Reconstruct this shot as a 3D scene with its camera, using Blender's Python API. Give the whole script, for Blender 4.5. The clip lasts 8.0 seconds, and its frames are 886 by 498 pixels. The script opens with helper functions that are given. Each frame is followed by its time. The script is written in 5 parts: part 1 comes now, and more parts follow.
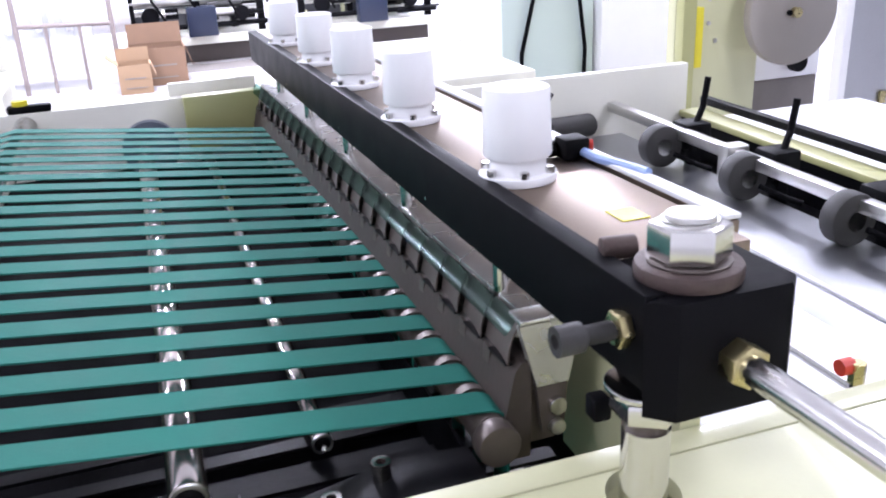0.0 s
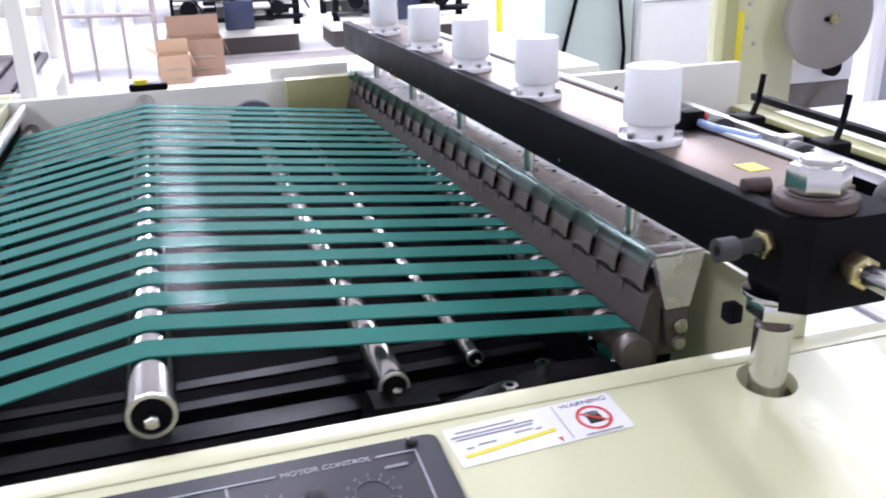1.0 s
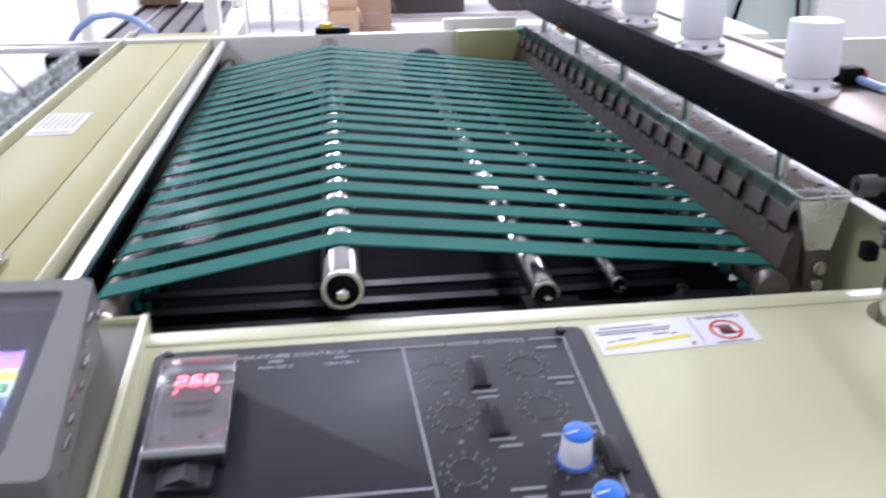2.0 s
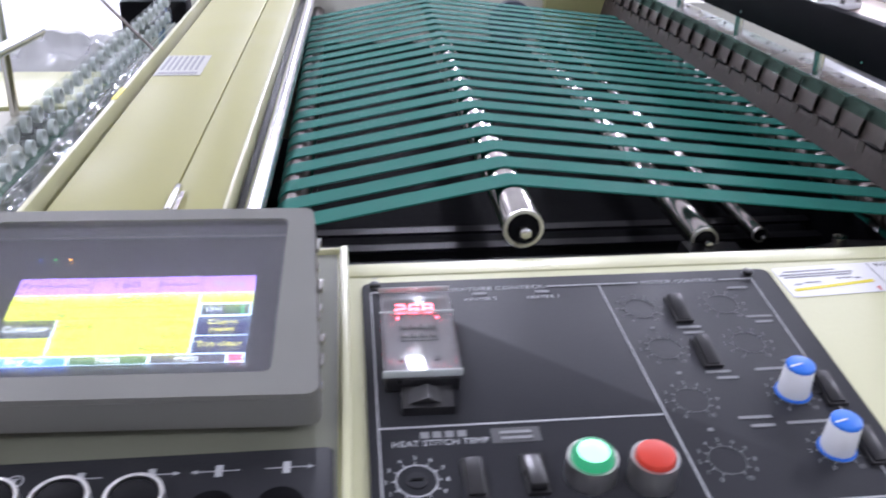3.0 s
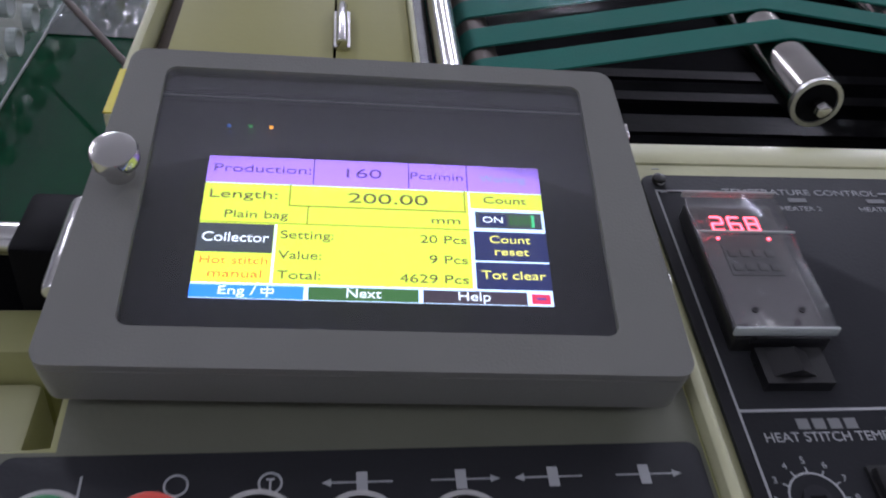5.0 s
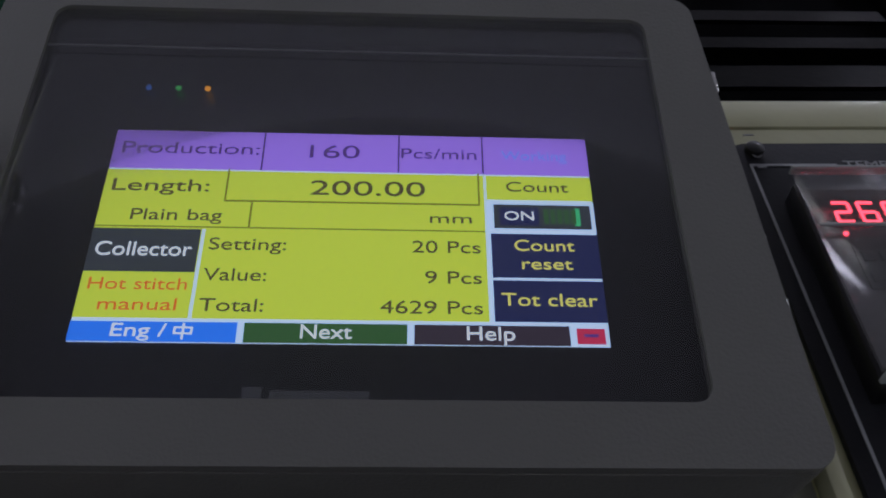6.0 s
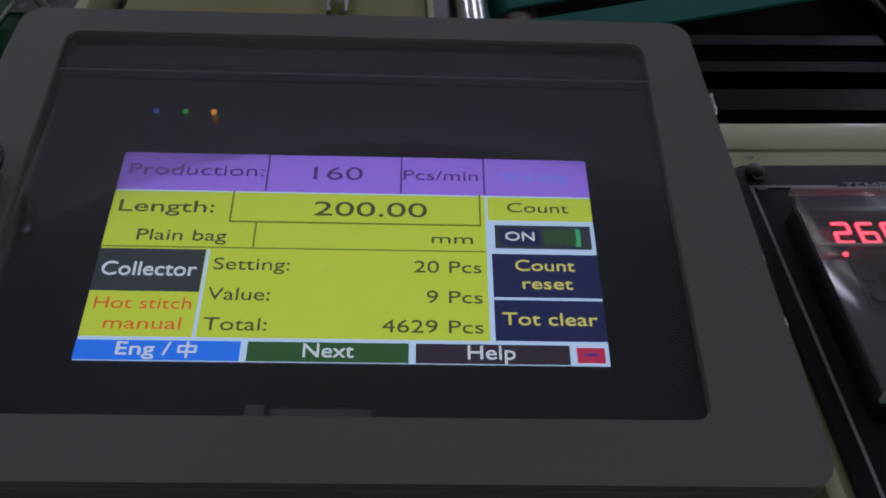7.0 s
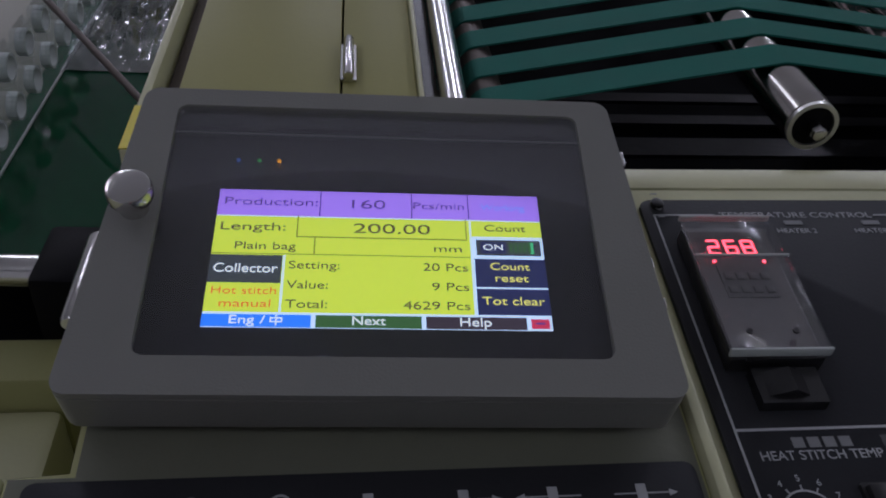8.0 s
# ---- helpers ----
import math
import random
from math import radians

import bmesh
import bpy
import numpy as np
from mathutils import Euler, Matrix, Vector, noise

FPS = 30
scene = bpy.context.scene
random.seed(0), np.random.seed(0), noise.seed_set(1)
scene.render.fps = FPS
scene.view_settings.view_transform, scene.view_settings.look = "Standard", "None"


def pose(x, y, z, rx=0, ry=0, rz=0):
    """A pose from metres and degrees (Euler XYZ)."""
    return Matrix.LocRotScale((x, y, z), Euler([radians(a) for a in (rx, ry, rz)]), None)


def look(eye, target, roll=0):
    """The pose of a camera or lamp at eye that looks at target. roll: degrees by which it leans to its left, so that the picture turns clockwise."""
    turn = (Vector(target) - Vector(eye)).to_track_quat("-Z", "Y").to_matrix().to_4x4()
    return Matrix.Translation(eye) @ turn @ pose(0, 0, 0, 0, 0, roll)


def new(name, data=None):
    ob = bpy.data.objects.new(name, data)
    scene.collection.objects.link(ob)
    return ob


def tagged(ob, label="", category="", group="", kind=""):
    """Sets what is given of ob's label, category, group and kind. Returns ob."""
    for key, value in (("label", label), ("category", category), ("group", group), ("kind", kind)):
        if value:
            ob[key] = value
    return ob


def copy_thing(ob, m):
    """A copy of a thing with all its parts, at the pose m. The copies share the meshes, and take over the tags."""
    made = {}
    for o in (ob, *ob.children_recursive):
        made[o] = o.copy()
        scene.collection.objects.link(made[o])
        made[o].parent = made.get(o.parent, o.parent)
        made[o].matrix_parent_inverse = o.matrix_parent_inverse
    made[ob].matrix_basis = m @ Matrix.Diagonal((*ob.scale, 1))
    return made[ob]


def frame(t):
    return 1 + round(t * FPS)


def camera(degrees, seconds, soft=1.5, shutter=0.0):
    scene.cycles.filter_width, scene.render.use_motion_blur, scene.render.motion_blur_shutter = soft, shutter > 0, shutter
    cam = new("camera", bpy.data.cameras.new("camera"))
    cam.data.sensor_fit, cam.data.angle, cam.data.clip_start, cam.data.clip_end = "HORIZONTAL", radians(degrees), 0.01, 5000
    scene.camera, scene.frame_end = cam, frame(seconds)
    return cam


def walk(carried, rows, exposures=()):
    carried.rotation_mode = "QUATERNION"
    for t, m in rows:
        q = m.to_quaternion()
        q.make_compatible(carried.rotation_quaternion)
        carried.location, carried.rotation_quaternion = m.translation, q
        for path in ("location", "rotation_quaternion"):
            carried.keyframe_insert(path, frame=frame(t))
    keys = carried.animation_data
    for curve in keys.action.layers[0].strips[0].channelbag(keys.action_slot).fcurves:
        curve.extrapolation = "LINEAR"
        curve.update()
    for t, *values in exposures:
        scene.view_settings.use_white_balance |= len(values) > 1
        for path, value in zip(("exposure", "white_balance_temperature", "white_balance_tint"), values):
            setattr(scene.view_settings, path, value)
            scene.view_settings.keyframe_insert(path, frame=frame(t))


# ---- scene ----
# ---------------------------------------------------------------- camera
cam = camera(52.8, 8.0, soft=1.9, shutter=0.4)
PATH = [
    (0, (0.3053, -0.3489, 1.3015), (0.8793, 1.4202, 0.5663), -2.68),
    (0.5, (0.2266, -0.3979, 1.3077), (0.8334, 1.3643, 0.5823), -1.45),
    (1, (0.1546, -0.4530, 1.3142), (0.7010, 1.3254, 0.5801), -1.42),
    (1.5, (0.1375, -0.4877, 1.3156), (0.5667, 1.3264, 0.5913), -1.13),
    (2, (0.1187, -0.5426, 1.3079), (0.3477, 1.2786, 0.5137), -0.28),
    (2.2, (0.0980, -0.5564, 1.3015), (0.2792, 1.2643, 0.4940), 0.65),
    (3.3, (-0.0690, -0.5455, 1.3002), (0.1470, 1.2170, 0.3785), 0.90),
    (3.5, (-0.1116, -0.5399, 1.2984), (0.1700, 1.1943, 0.3428), 2.53),
    (4, (-0.1751, -0.5063, 1.2899), (0.1109, 1.1636, 0.2270), 3.89),
    (4.5, (-0.1708, -0.4473, 1.2779), (0.0822, 1.1611, 0.1164), 4.99),
    (4.7, (-0.1746, -0.4101, 1.2696), (0.0929, 1.1607, 0.0609), 6.37),
    (5.8, (-0.1485, -0.2855, 1.2141), (0.0543, 1.1951, -0.1150), 4.66),
    (6, (-0.1420, -0.2677, 1.1958), (0.0047, 1.2164, -0.1369), 3.12),
    (6.5, (-0.1404, -0.2645, 1.1919), (-0.0183, 1.2390, -0.1212), 2.37),
    (7, (-0.1404, -0.2709, 1.1969), (-0.0104, 1.2502, -0.0952), 2.62),
    (7.5, (-0.1604, -0.3364, 1.2423), (0.0542, 1.2043, -0.0148), 4.86),
    (8, (-0.1684, -0.3745, 1.2718), (0.0634, 1.1809, 0.0361), 4.97),
]
EXPOSURES = [(0.0, 1.05), (1.5, 0.66), (2.0, 0.61), (3.3, 0.56), (4.0, 0.4), (4.7, -0.07), (5.8, -2.1), (7.0, -2.25), (7.5, -2.3), (8.0, -1.68)]
walk(cam, [(t, look(eye, target, roll)) for t, eye, target, roll in PATH], EXPOSURES)

# ---------------------------------------------------------------- world and light
world = bpy.data.worlds.new("hall_world")
world.use_nodes = True
world.node_tree.nodes["Background"].inputs[0].default_value = (0.9, 0.95, 1.0, 1)
world.node_tree.nodes["Background"].inputs[1].default_value = 0.15
scene.world = world
LAMPS = [(-2.6, -1.6), (3.2, -1.6), (-3.0, 2.2), (3.8, 2.2), (-2.6, 5.6), (0.6, 5.6), (3.8, 5.6), (-2.6, 8.6), (0.6, 8.6), (3.8, 8.6), (0.6, 11.6), (4.5, 11.6)]
for lx, ly in LAMPS:
    lamp = bpy.data.lights.new("tube_light", "AREA")
    lamp.shape, lamp.size, lamp.size_y, lamp.energy, lamp.color = "RECTANGLE", 0.35, 1.5, 40 if ly < 4 else 115, (0.955, 0.963, 1.22)
    new("tube_light", lamp).matrix_world = pose(lx, ly, 3.9)


# ---------------------------------------------------------------- materials
def mat(name, colour, rough=0.5, metal=0.0, spread=0.12, scale=18.0, bump=0.0, bump_scale=120.0, coat=0.0, rough_spread=0.12, spec=0.5):
    """A surface with blotches at one scale, grain at another and fine relief."""
    m = bpy.data.materials.new(name)
    m.use_nodes = True
    n, link = m.node_tree.nodes, m.node_tree.links.new
    b = n["Principled BSDF"]
    tex = n.new("ShaderNodeTexCoord")
    big, fine = n.new("ShaderNodeTexNoise"), n.new("ShaderNodeTexNoise")
    big.inputs["Scale"].default_value, big.inputs["Detail"].default_value = scale, 6
    fine.inputs["Scale"].default_value, fine.inputs["Detail"].default_value = bump_scale, 3
    link(tex.outputs["Object"], big.inputs["Vector"])
    link(tex.outputs["Object"], fine.inputs["Vector"])
    mix = n.new("ShaderNodeMix")
    mix.data_type = "RGBA"
    mix.inputs["A"].default_value = (*[c * (1 - spread) for c in colour], 1)
    mix.inputs["B"].default_value = (*[min(1, c * (1 + spread)) for c in colour], 1)
    add = n.new("ShaderNodeMath")
    add.operation = "MULTIPLY_ADD"
    add.inputs[1].default_value, add.inputs[2].default_value = 0.35, -0.17
    link(fine.outputs["Fac"], add.inputs[0])
    both = n.new("ShaderNodeMath")
    both.operation = "ADD"
    link(big.outputs["Fac"], both.inputs[0])
    link(add.outputs[0], both.inputs[1])
    link(both.outputs[0], mix.inputs["Factor"])
    link(mix.outputs["Result"], b.inputs["Base Color"])
    ramp = n.new("ShaderNodeMapRange")
    ramp.inputs["To Min"].default_value, ramp.inputs["To Max"].default_value = max(0.02, rough - rough_spread), min(1, rough + rough_spread)
    link(big.outputs["Fac"], ramp.inputs["Value"])
    link(ramp.outputs["Result"], b.inputs["Roughness"])
    b.inputs["Metallic"].default_value = metal
    b.inputs["Coat Weight"].default_value = coat
    b.inputs["Specular IOR Level"].default_value = spec
    if bump:
        bm = n.new("ShaderNodeBump")
        bm.inputs["Strength"].default_value, bm.inputs["Distance"].default_value = bump, 0.002
        link(fine.outputs["Fac"], bm.inputs["Height"])
        link(bm.outputs["Normal"], b.inputs["Normal"])
    return m


def glow(name, colour, strength):
    m = bpy.data.materials.new(name)
    m.use_nodes = True
    b = m.node_tree.nodes["Principled BSDF"]
    b.inputs["Base Color"].default_value = (0.01, 0.01, 0.01, 1)
    b.inputs["Roughness"].default_value = 0.3
    b.inputs["Emission Color"].default_value = (*colour, 1)
    b.inputs["Emission Strength"].default_value = strength
    return m


def clear(name, colour, gloss=0.5, rough=0.05, see=0.9):
    """Thin clear plastic: mostly see-through, with a Fresnel gloss."""
    m = bpy.data.materials.new(name)
    m.use_nodes = True
    n, link = m.node_tree.nodes, m.node_tree.links.new
    n.remove(n["Principled BSDF"])
    t, g, d, f = n.new("ShaderNodeBsdfTransparent"), n.new("ShaderNodeBsdfGlossy"), n.new("ShaderNodeBsdfDiffuse"), n.new("ShaderNodeFresnel")
    f.inputs["IOR"].default_value = 1.5
    t.inputs["Color"].default_value = (*colour, 1)
    d.inputs["Color"].default_value = (0.8, 0.82, 0.82, 1)
    g.inputs["Roughness"].default_value = rough
    up = n.new("ShaderNodeMath")
    up.operation, up.use_clamp = "MULTIPLY", True
    up.inputs[1].default_value = gloss * 2
    link(f.outputs[0], up.inputs[0])
    veil, top = n.new("ShaderNodeMixShader"), n.new("ShaderNodeMixShader")
    veil.inputs[0].default_value = 1 - see
    link(t.outputs[0], veil.inputs[1])
    link(d.outputs[0], veil.inputs[2])
    link(up.outputs[0], top.inputs[0])
    link(veil.outputs[0], top.inputs[1])
    link(g.outputs[0], top.inputs[2])
    link(top.outputs[0], n["Material Output"].inputs[0])
    return m


CREAM = mat("cream_enamel", (0.60, 0.60, 0.37), 0.32, spread=0.05, scale=9, bump=0.05, bump_scale=260, coat=0.2)
# cream whitened in the colour for far parts that strong light bleaches
CREAM_LIT = mat("overlit_cream_enamel", (0.74, 0.73, 0.64), 0.4, spread=0.05, scale=6)
OLIVE = mat("olive_enamel", (0.40, 0.40, 0.18), 0.36, spread=0.06, scale=9, bump=0.05, bump_scale=260)
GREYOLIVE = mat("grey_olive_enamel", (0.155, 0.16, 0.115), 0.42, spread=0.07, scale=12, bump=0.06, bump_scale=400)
DECK = mat("deck_enamel", (0.36, 0.345, 0.135), 0.52, spec=0.25, spread=0.05, scale=7, bump=0.06, bump_scale=240)
BELT = mat("green_belt", (0.016, 0.140, 0.108), 0.68, spec=0.10, spread=0.12, scale=30, bump=0.18, bump_scale=700)
# darker than polished steel: the dim surroundings it mirrors are in the colour
ROLLER = mat("dimmed_roller_steel", (0.47, 0.45, 0.42), 0.17, 1.0, spread=0.12, scale=45, rough_spread=0.07)
CHROME = mat("polished_steel", (0.62, 0.61, 0.59), 0.18, 1.0, spread=0.06, scale=40, rough_spread=0.06)
STEEL = mat("ground_steel", (0.62, 0.61, 0.59), 0.34, 1.0, spread=0.1, scale=30, bump=0.08, bump_scale=300)
BRUSHED = mat("brushed_sheet", (0.24, 0.19, 0.15), 0.36, 1.0, spread=0.08, scale=14, bump=0.04, bump_scale=400)
ALU = mat("white_aluminium", (0.82, 0.83, 0.84), 0.40, 0.12, spread=0.05, scale=16, bump=0.05)
BLACK = mat("black_anodised", (0.004, 0.004, 0.005), 0.5, spec=0.07, spread=0.3, scale=22, bump=0.05, bump_scale=500)
# shade inside the machine put into the colour: near black, hardly any sheen
PIT = mat("shaded_black_interior", (0.004, 0.004, 0.005), 0.6, spec=0.02, spread=0.4, scale=14, bump=0.1, bump_scale=90)
DARK = mat("oily_black_iron", (0.004, 0.004, 0.005), 0.34, spec=0.10, spread=0.4, scale=14, bump=0.1, bump_scale=90)
RUBBER = mat("grey_rubber", (0.032, 0.031, 0.030), 0.6, spread=0.2, scale=40, bump=0.2, bump_scale=300)
BROWNSTEEL = mat("browned_steel", (0.12, 0.10, 0.088), 0.46, 0.6, spread=0.22, scale=24, bump=0.12, bump_scale=180)
RUST = mat("rusty_steel", (0.075, 0.052, 0.046), 0.55, 0.3, spread=0.3, scale=60, bump=0.2, bump_scale=400)
NOSEM = mat("dark_browned_nose", (0.060, 0.047, 0.040), 0.5, 0.25, spread=0.25, scale=28, bump=0.12, bump_scale=180)
TOPM = mat("satin_steel_plate", (0.78, 0.77, 0.75), 0.27, 0.85, spread=0.10, scale=18, bump=0.05, bump_scale=300)
SCALE = mat("heat_tinted_strip", (0.125, 0.102, 0.090), 0.46, 0.4, spread=0.22, scale=30, bump=0.1, bump_scale=200)
BRASS = mat("yellow_zinc", (0.52, 0.45, 0.24), 0.28, 1.0, spread=0.12, scale=60)
WHITE = mat("white_paint", (0.88, 0.88, 0.88), 0.35, spread=0.03, scale=12, bump=0.03)
PANEL = mat("charcoal_panel", (0.034, 0.035, 0.039), 0.44, spec=0.08, spread=0.12, scale=12, bump=0.06, bump_scale=600)
INK = mat("white_print", (0.42, 0.43, 0.44), 0.5, spread=0.1, scale=200)
DIMINK = mat("dim_grey_print", (0.065, 0.067, 0.070), 0.5, spread=0.1, scale=200)
GREYINK = mat("grey_print", (0.22, 0.225, 0.23), 0.5, spread=0.1, scale=200)
HOUSING = mat("grey_housing", (0.207, 0.206, 0.187), 0.38, spread=0.05, scale=16, bump=0.12, bump_scale=900)
BEZEL = mat("dark_bezel", (0.020, 0.020, 0.022), 0.32, spread=0.1, scale=20)
PLASTIC = mat("black_plastic", (0.014, 0.014, 0.015), 0.32, spread=0.2, scale=40)
RED = mat("red_plastic", (0.62, 0.045, 0.025), 0.38, spread=0.06, scale=50)
GREEN = mat("green_plastic", (0.02, 0.20, 0.07), 0.36, spread=0.06, scale=50)
BLUE = mat("blue_plastic", (0.02, 0.17, 0.68), 0.36, spread=0.06, scale=40)
WHITEP = mat("white_plastic", (0.80, 0.81, 0.82), 0.34, spread=0.03, scale=40)
YELLOW = mat("yellow_print", (0.72, 0.62, 0.03), 0.45, spread=0.06, scale=60)
FADED = mat("faded_silver_sticker", (0.46, 0.46, 0.42), 0.4, spread=0.12, scale=60)
STICKER = mat("white_sticker", (0.76, 0.76, 0.77), 0.35, spread=0.03, scale=50)
CARD = mat("brown_cardboard", (0.22, 0.135, 0.085), 0.85, spread=0.12, scale=9, bump=0.1)
CARDL = mat("light_cardboard", (0.32, 0.21, 0.125), 0.85, spread=0.1, scale=9, bump=0.1)
FLOOR = mat("grey_epoxy_floor", (0.50, 0.49, 0.49), 0.42, spread=0.10, scale=1.6, bump=0.03, bump_scale=40)
WALL = mat("white_wall", (0.80, 0.80, 0.80), 0.7, spread=0.04, scale=1.2)
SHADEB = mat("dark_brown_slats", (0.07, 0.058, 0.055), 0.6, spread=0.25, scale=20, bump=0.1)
DUST = mat("dusty_brown_floor", (0.20, 0.18, 0.165), 0.7, spread=0.2, scale=3)
MINT = mat("pale_mint_panel", (0.60, 0.70, 0.66), 0.45, spread=0.03, scale=4)
DISC = mat("tan_disc", (0.34, 0.31, 0.275), 0.55, spread=0.06, scale=10)
TUBEM = mat("dull_tan_tube", (0.24, 0.20, 0.185), 0.5, spread=0.15, scale=20)
SHEET = mat("galvanised_sheet", (0.40, 0.41, 0.43), 0.35, 0.9, spread=0.12, scale=6)
MAT = mat("dark_green_sheet", (0.006, 0.07, 0.030), 0.07, rough_spread=0.03, spread=0.2, scale=9)
FILM = clear("clear_film", (0.995, 0.998, 0.998), 0.022, 0.09, 0.999)
ACRYL = clear("clear_acrylic", (0.93, 0.96, 0.95), 0.16, 0.06, 0.95)
GUARD = clear("clear_guard", (0.95, 0.95, 0.95), 0.10, 0.08, 0.985)
COVER = clear("smoked_window", (0.76, 0.76, 0.80), 0.30, 0.08, 0.968)
GLASS = clear("green_glass", (0.50, 0.64, 0.59), 0.012, 0.12, 0.997)
FROST = mat("frosted_acrylic_edge", (0.46, 0.50, 0.48), 0.5, spread=0.05, scale=80)
WRAP = clear("milky_film", (0.95, 0.96, 0.97), 0.5, 0.2, 0.45)
HEAP = clear("crumpled_clear_bags", (0.93, 0.95, 0.95), 0.85, 0.10, 0.74)
HOSE = mat("blue_hose", (0.30, 0.42, 0.70), 0.35, spread=0.05, scale=30)


# ---------------------------------------------------------------- mesh helpers
def bm_box(x0, x1, y0, y1, z0, z1, bevel=0.0, seg=2, bm=None):
    bm = bm or bmesh.new()
    m = Matrix.Translation(((x0 + x1) / 2, (y0 + y1) / 2, (z0 + z1) / 2)) @ Matrix.Diagonal((abs(x1 - x0), abs(y1 - y0), abs(z1 - z0), 1))
    geo = bmesh.ops.create_cube(bm, size=1, matrix=m)
    if bevel:
        edges = list({e for v in geo["verts"] for e in v.link_edges})
        bmesh.ops.bevel(bm, geom=edges, offset=bevel, segments=seg, affect="EDGES", profile=0.5)
    return bm


def turn_to(axis):
    return Vector((0, 0, 1)).rotation_difference(Vector(axis)).to_matrix().to_4x4()


def bm_cyl(a, b, r, r2=None, seg=28, bevel=0.0, bm=None):
    """A round bar from a to b."""
    bm = bm or bmesh.new()
    a, b = Vector(a), Vector(b)
    m = Matrix.Translation((a + b) / 2) @ turn_to(b - a)
    geo = bmesh.ops.create_cone(bm, cap_ends=True, segments=seg, radius1=r, radius2=r if r2 is None else r2, depth=(b - a).length, matrix=m)
    if bevel:
        caps = [f for f in {f for v in geo["verts"] for f in v.link_faces} if len(f.verts) > 4]
        bmesh.ops.bevel(bm, geom=list({e for f in caps for e in f.edges}), offset=bevel, segments=2, affect="EDGES", profile=0.5)
    return bm


def bm_ring(centre, r0, r1, h, seg=36, bm=None):
    """A flat ring that lies in the local plane, h thick."""
    bm = bm or bmesh.new()
    rows = []
    for r, z in ((r0, 0), (r1, 0), (r1, h), (r0, h)):
        rows.append([bm.verts.new((centre[0] + r * math.cos(k * math.tau / seg), centre[1] + r * math.sin(k * math.tau / seg), centre[2] + z)) for k in range(seg)])
    for a, b in zip(rows, rows[1:] + rows[:1]):
        for k in range(seg):
            bm.faces.new((a[k], a[(k + 1) % seg], b[(k + 1) % seg], b[k]))
    bmesh.ops.recalc_face_normals(bm, faces=bm.faces[:])
    return bm


def bm_prism(outline, y0, y1, dx=0.0, bm=None):
    """An outline in x and z, drawn out along y; dx shifts the far end."""
    bm = bm or bmesh.new()
    near = [bm.verts.new((x, y0, z)) for x, z in outline]
    far = [bm.verts.new((x + dx, y1, z)) for x, z in outline]
    bm.faces.new(near)
    bm.faces.new(far[::-1])
    n = len(outline)
    for k in range(n):
        bm.faces.new((near[k], far[k], far[(k + 1) % n], near[(k + 1) % n]))
    bmesh.ops.recalc_face_normals(bm, faces=bm.faces[:])
    return bm


def rounded(x0, x1, y0, y1, r, seg=5):
    pts = []
    for cx, cy, a in ((x1 - r, y1 - r, 0), (x0 + r, y1 - r, 90), (x0 + r, y0 + r, 180), (x1 - r, y0 + r, 270)):
        pts += [(cx + r * math.cos(radians(a + 90 * k / seg)), cy + r * math.sin(radians(a + 90 * k / seg))) for k in range(seg + 1)]
    return pts


def bm_slab(outline, z0, z1, bevel=0.0, bm=None):
    """An outline in x and y, z0 to z1 thick."""
    bm = bm or bmesh.new()
    low, high = [[bm.verts.new((x, y, z)) for x, y in outline] for z in (z0, z1)]
    faces = [bm.faces.new(low[::-1]), bm.faces.new(high)]
    n = len(outline)
    for k in range(n):
        bm.faces.new((low[k], low[(k + 1) % n], high[(k + 1) % n], high[k]))
    if bevel:
        bmesh.ops.bevel(bm, geom=list(faces[1].edges), offset=bevel, segments=2, affect="EDGES", profile=0.5)
    bmesh.ops.recalc_face_normals(bm, faces=bm.faces[:])
    return bm


def bm_frame(outer, inner, z0, z1, bm=None):
    """A slab with a hole of as many corners."""
    bm = bm or bmesh.new()
    rings = [[bm.verts.new((x, y, z)) for x, y in line] for line, z in ((outer, z0), (outer, z1), (inner, z1), (inner, z0))]
    n = len(outer)
    for a, b in zip(rings, rings[1:] + rings[:1]):
        for k in range(n):
            bm.faces.new((a[k], a[(k + 1) % n], b[(k + 1) % n], b[k]))
    bmesh.ops.recalc_face_normals(bm, faces=bm.faces[:])
    return bm


def bm_tube(points, r, seg=10, bm=None):
    """A bent round rod through points."""
    bm = bm or bmesh.new()
    pts = [Vector(p) for p in points]
    rings = []
    for k, p in enumerate(pts):
        d = (pts[min(k + 1, len(pts) - 1)] - pts[max(k - 1, 0)]).normalized()
        m = turn_to(d)
        rings.append([bm.verts.new(p + m @ Vector((r * math.cos(i * math.tau / seg), r * math.sin(i * math.tau / seg), 0))) for i in range(seg)])
    for a, b in zip(rings, rings[1:]):
        best = min(range(seg), key=lambda s: sum((a[i].co - b[(i + s) % seg].co).length for i in range(seg)))
        for i in range(seg):
            bm.faces.new((a[i], a[(i + 1) % seg], b[(i + 1 + best) % seg], b[(i + best) % seg]))
    bm.faces.new(rings[0][::-1])
    bm.faces.new(rings[-1])
    bmesh.ops.recalc_face_normals(bm, faces=bm.faces[:])
    return bm


def done(name, bm, material, smooth=True):
    me = bpy.data.meshes.new(name)
    bm.to_mesh(me)
    bm.free()
    me.materials.append(material)
    if smooth:
        me.shade_smooth()
        me.set_sharp_from_angle(angle=radians(32))
    return me


def part(name, bm, material, parent, label=""):
    ob = new(name, done(name, bm, material))
    ob.parent = parent
    return tagged(ob, label)


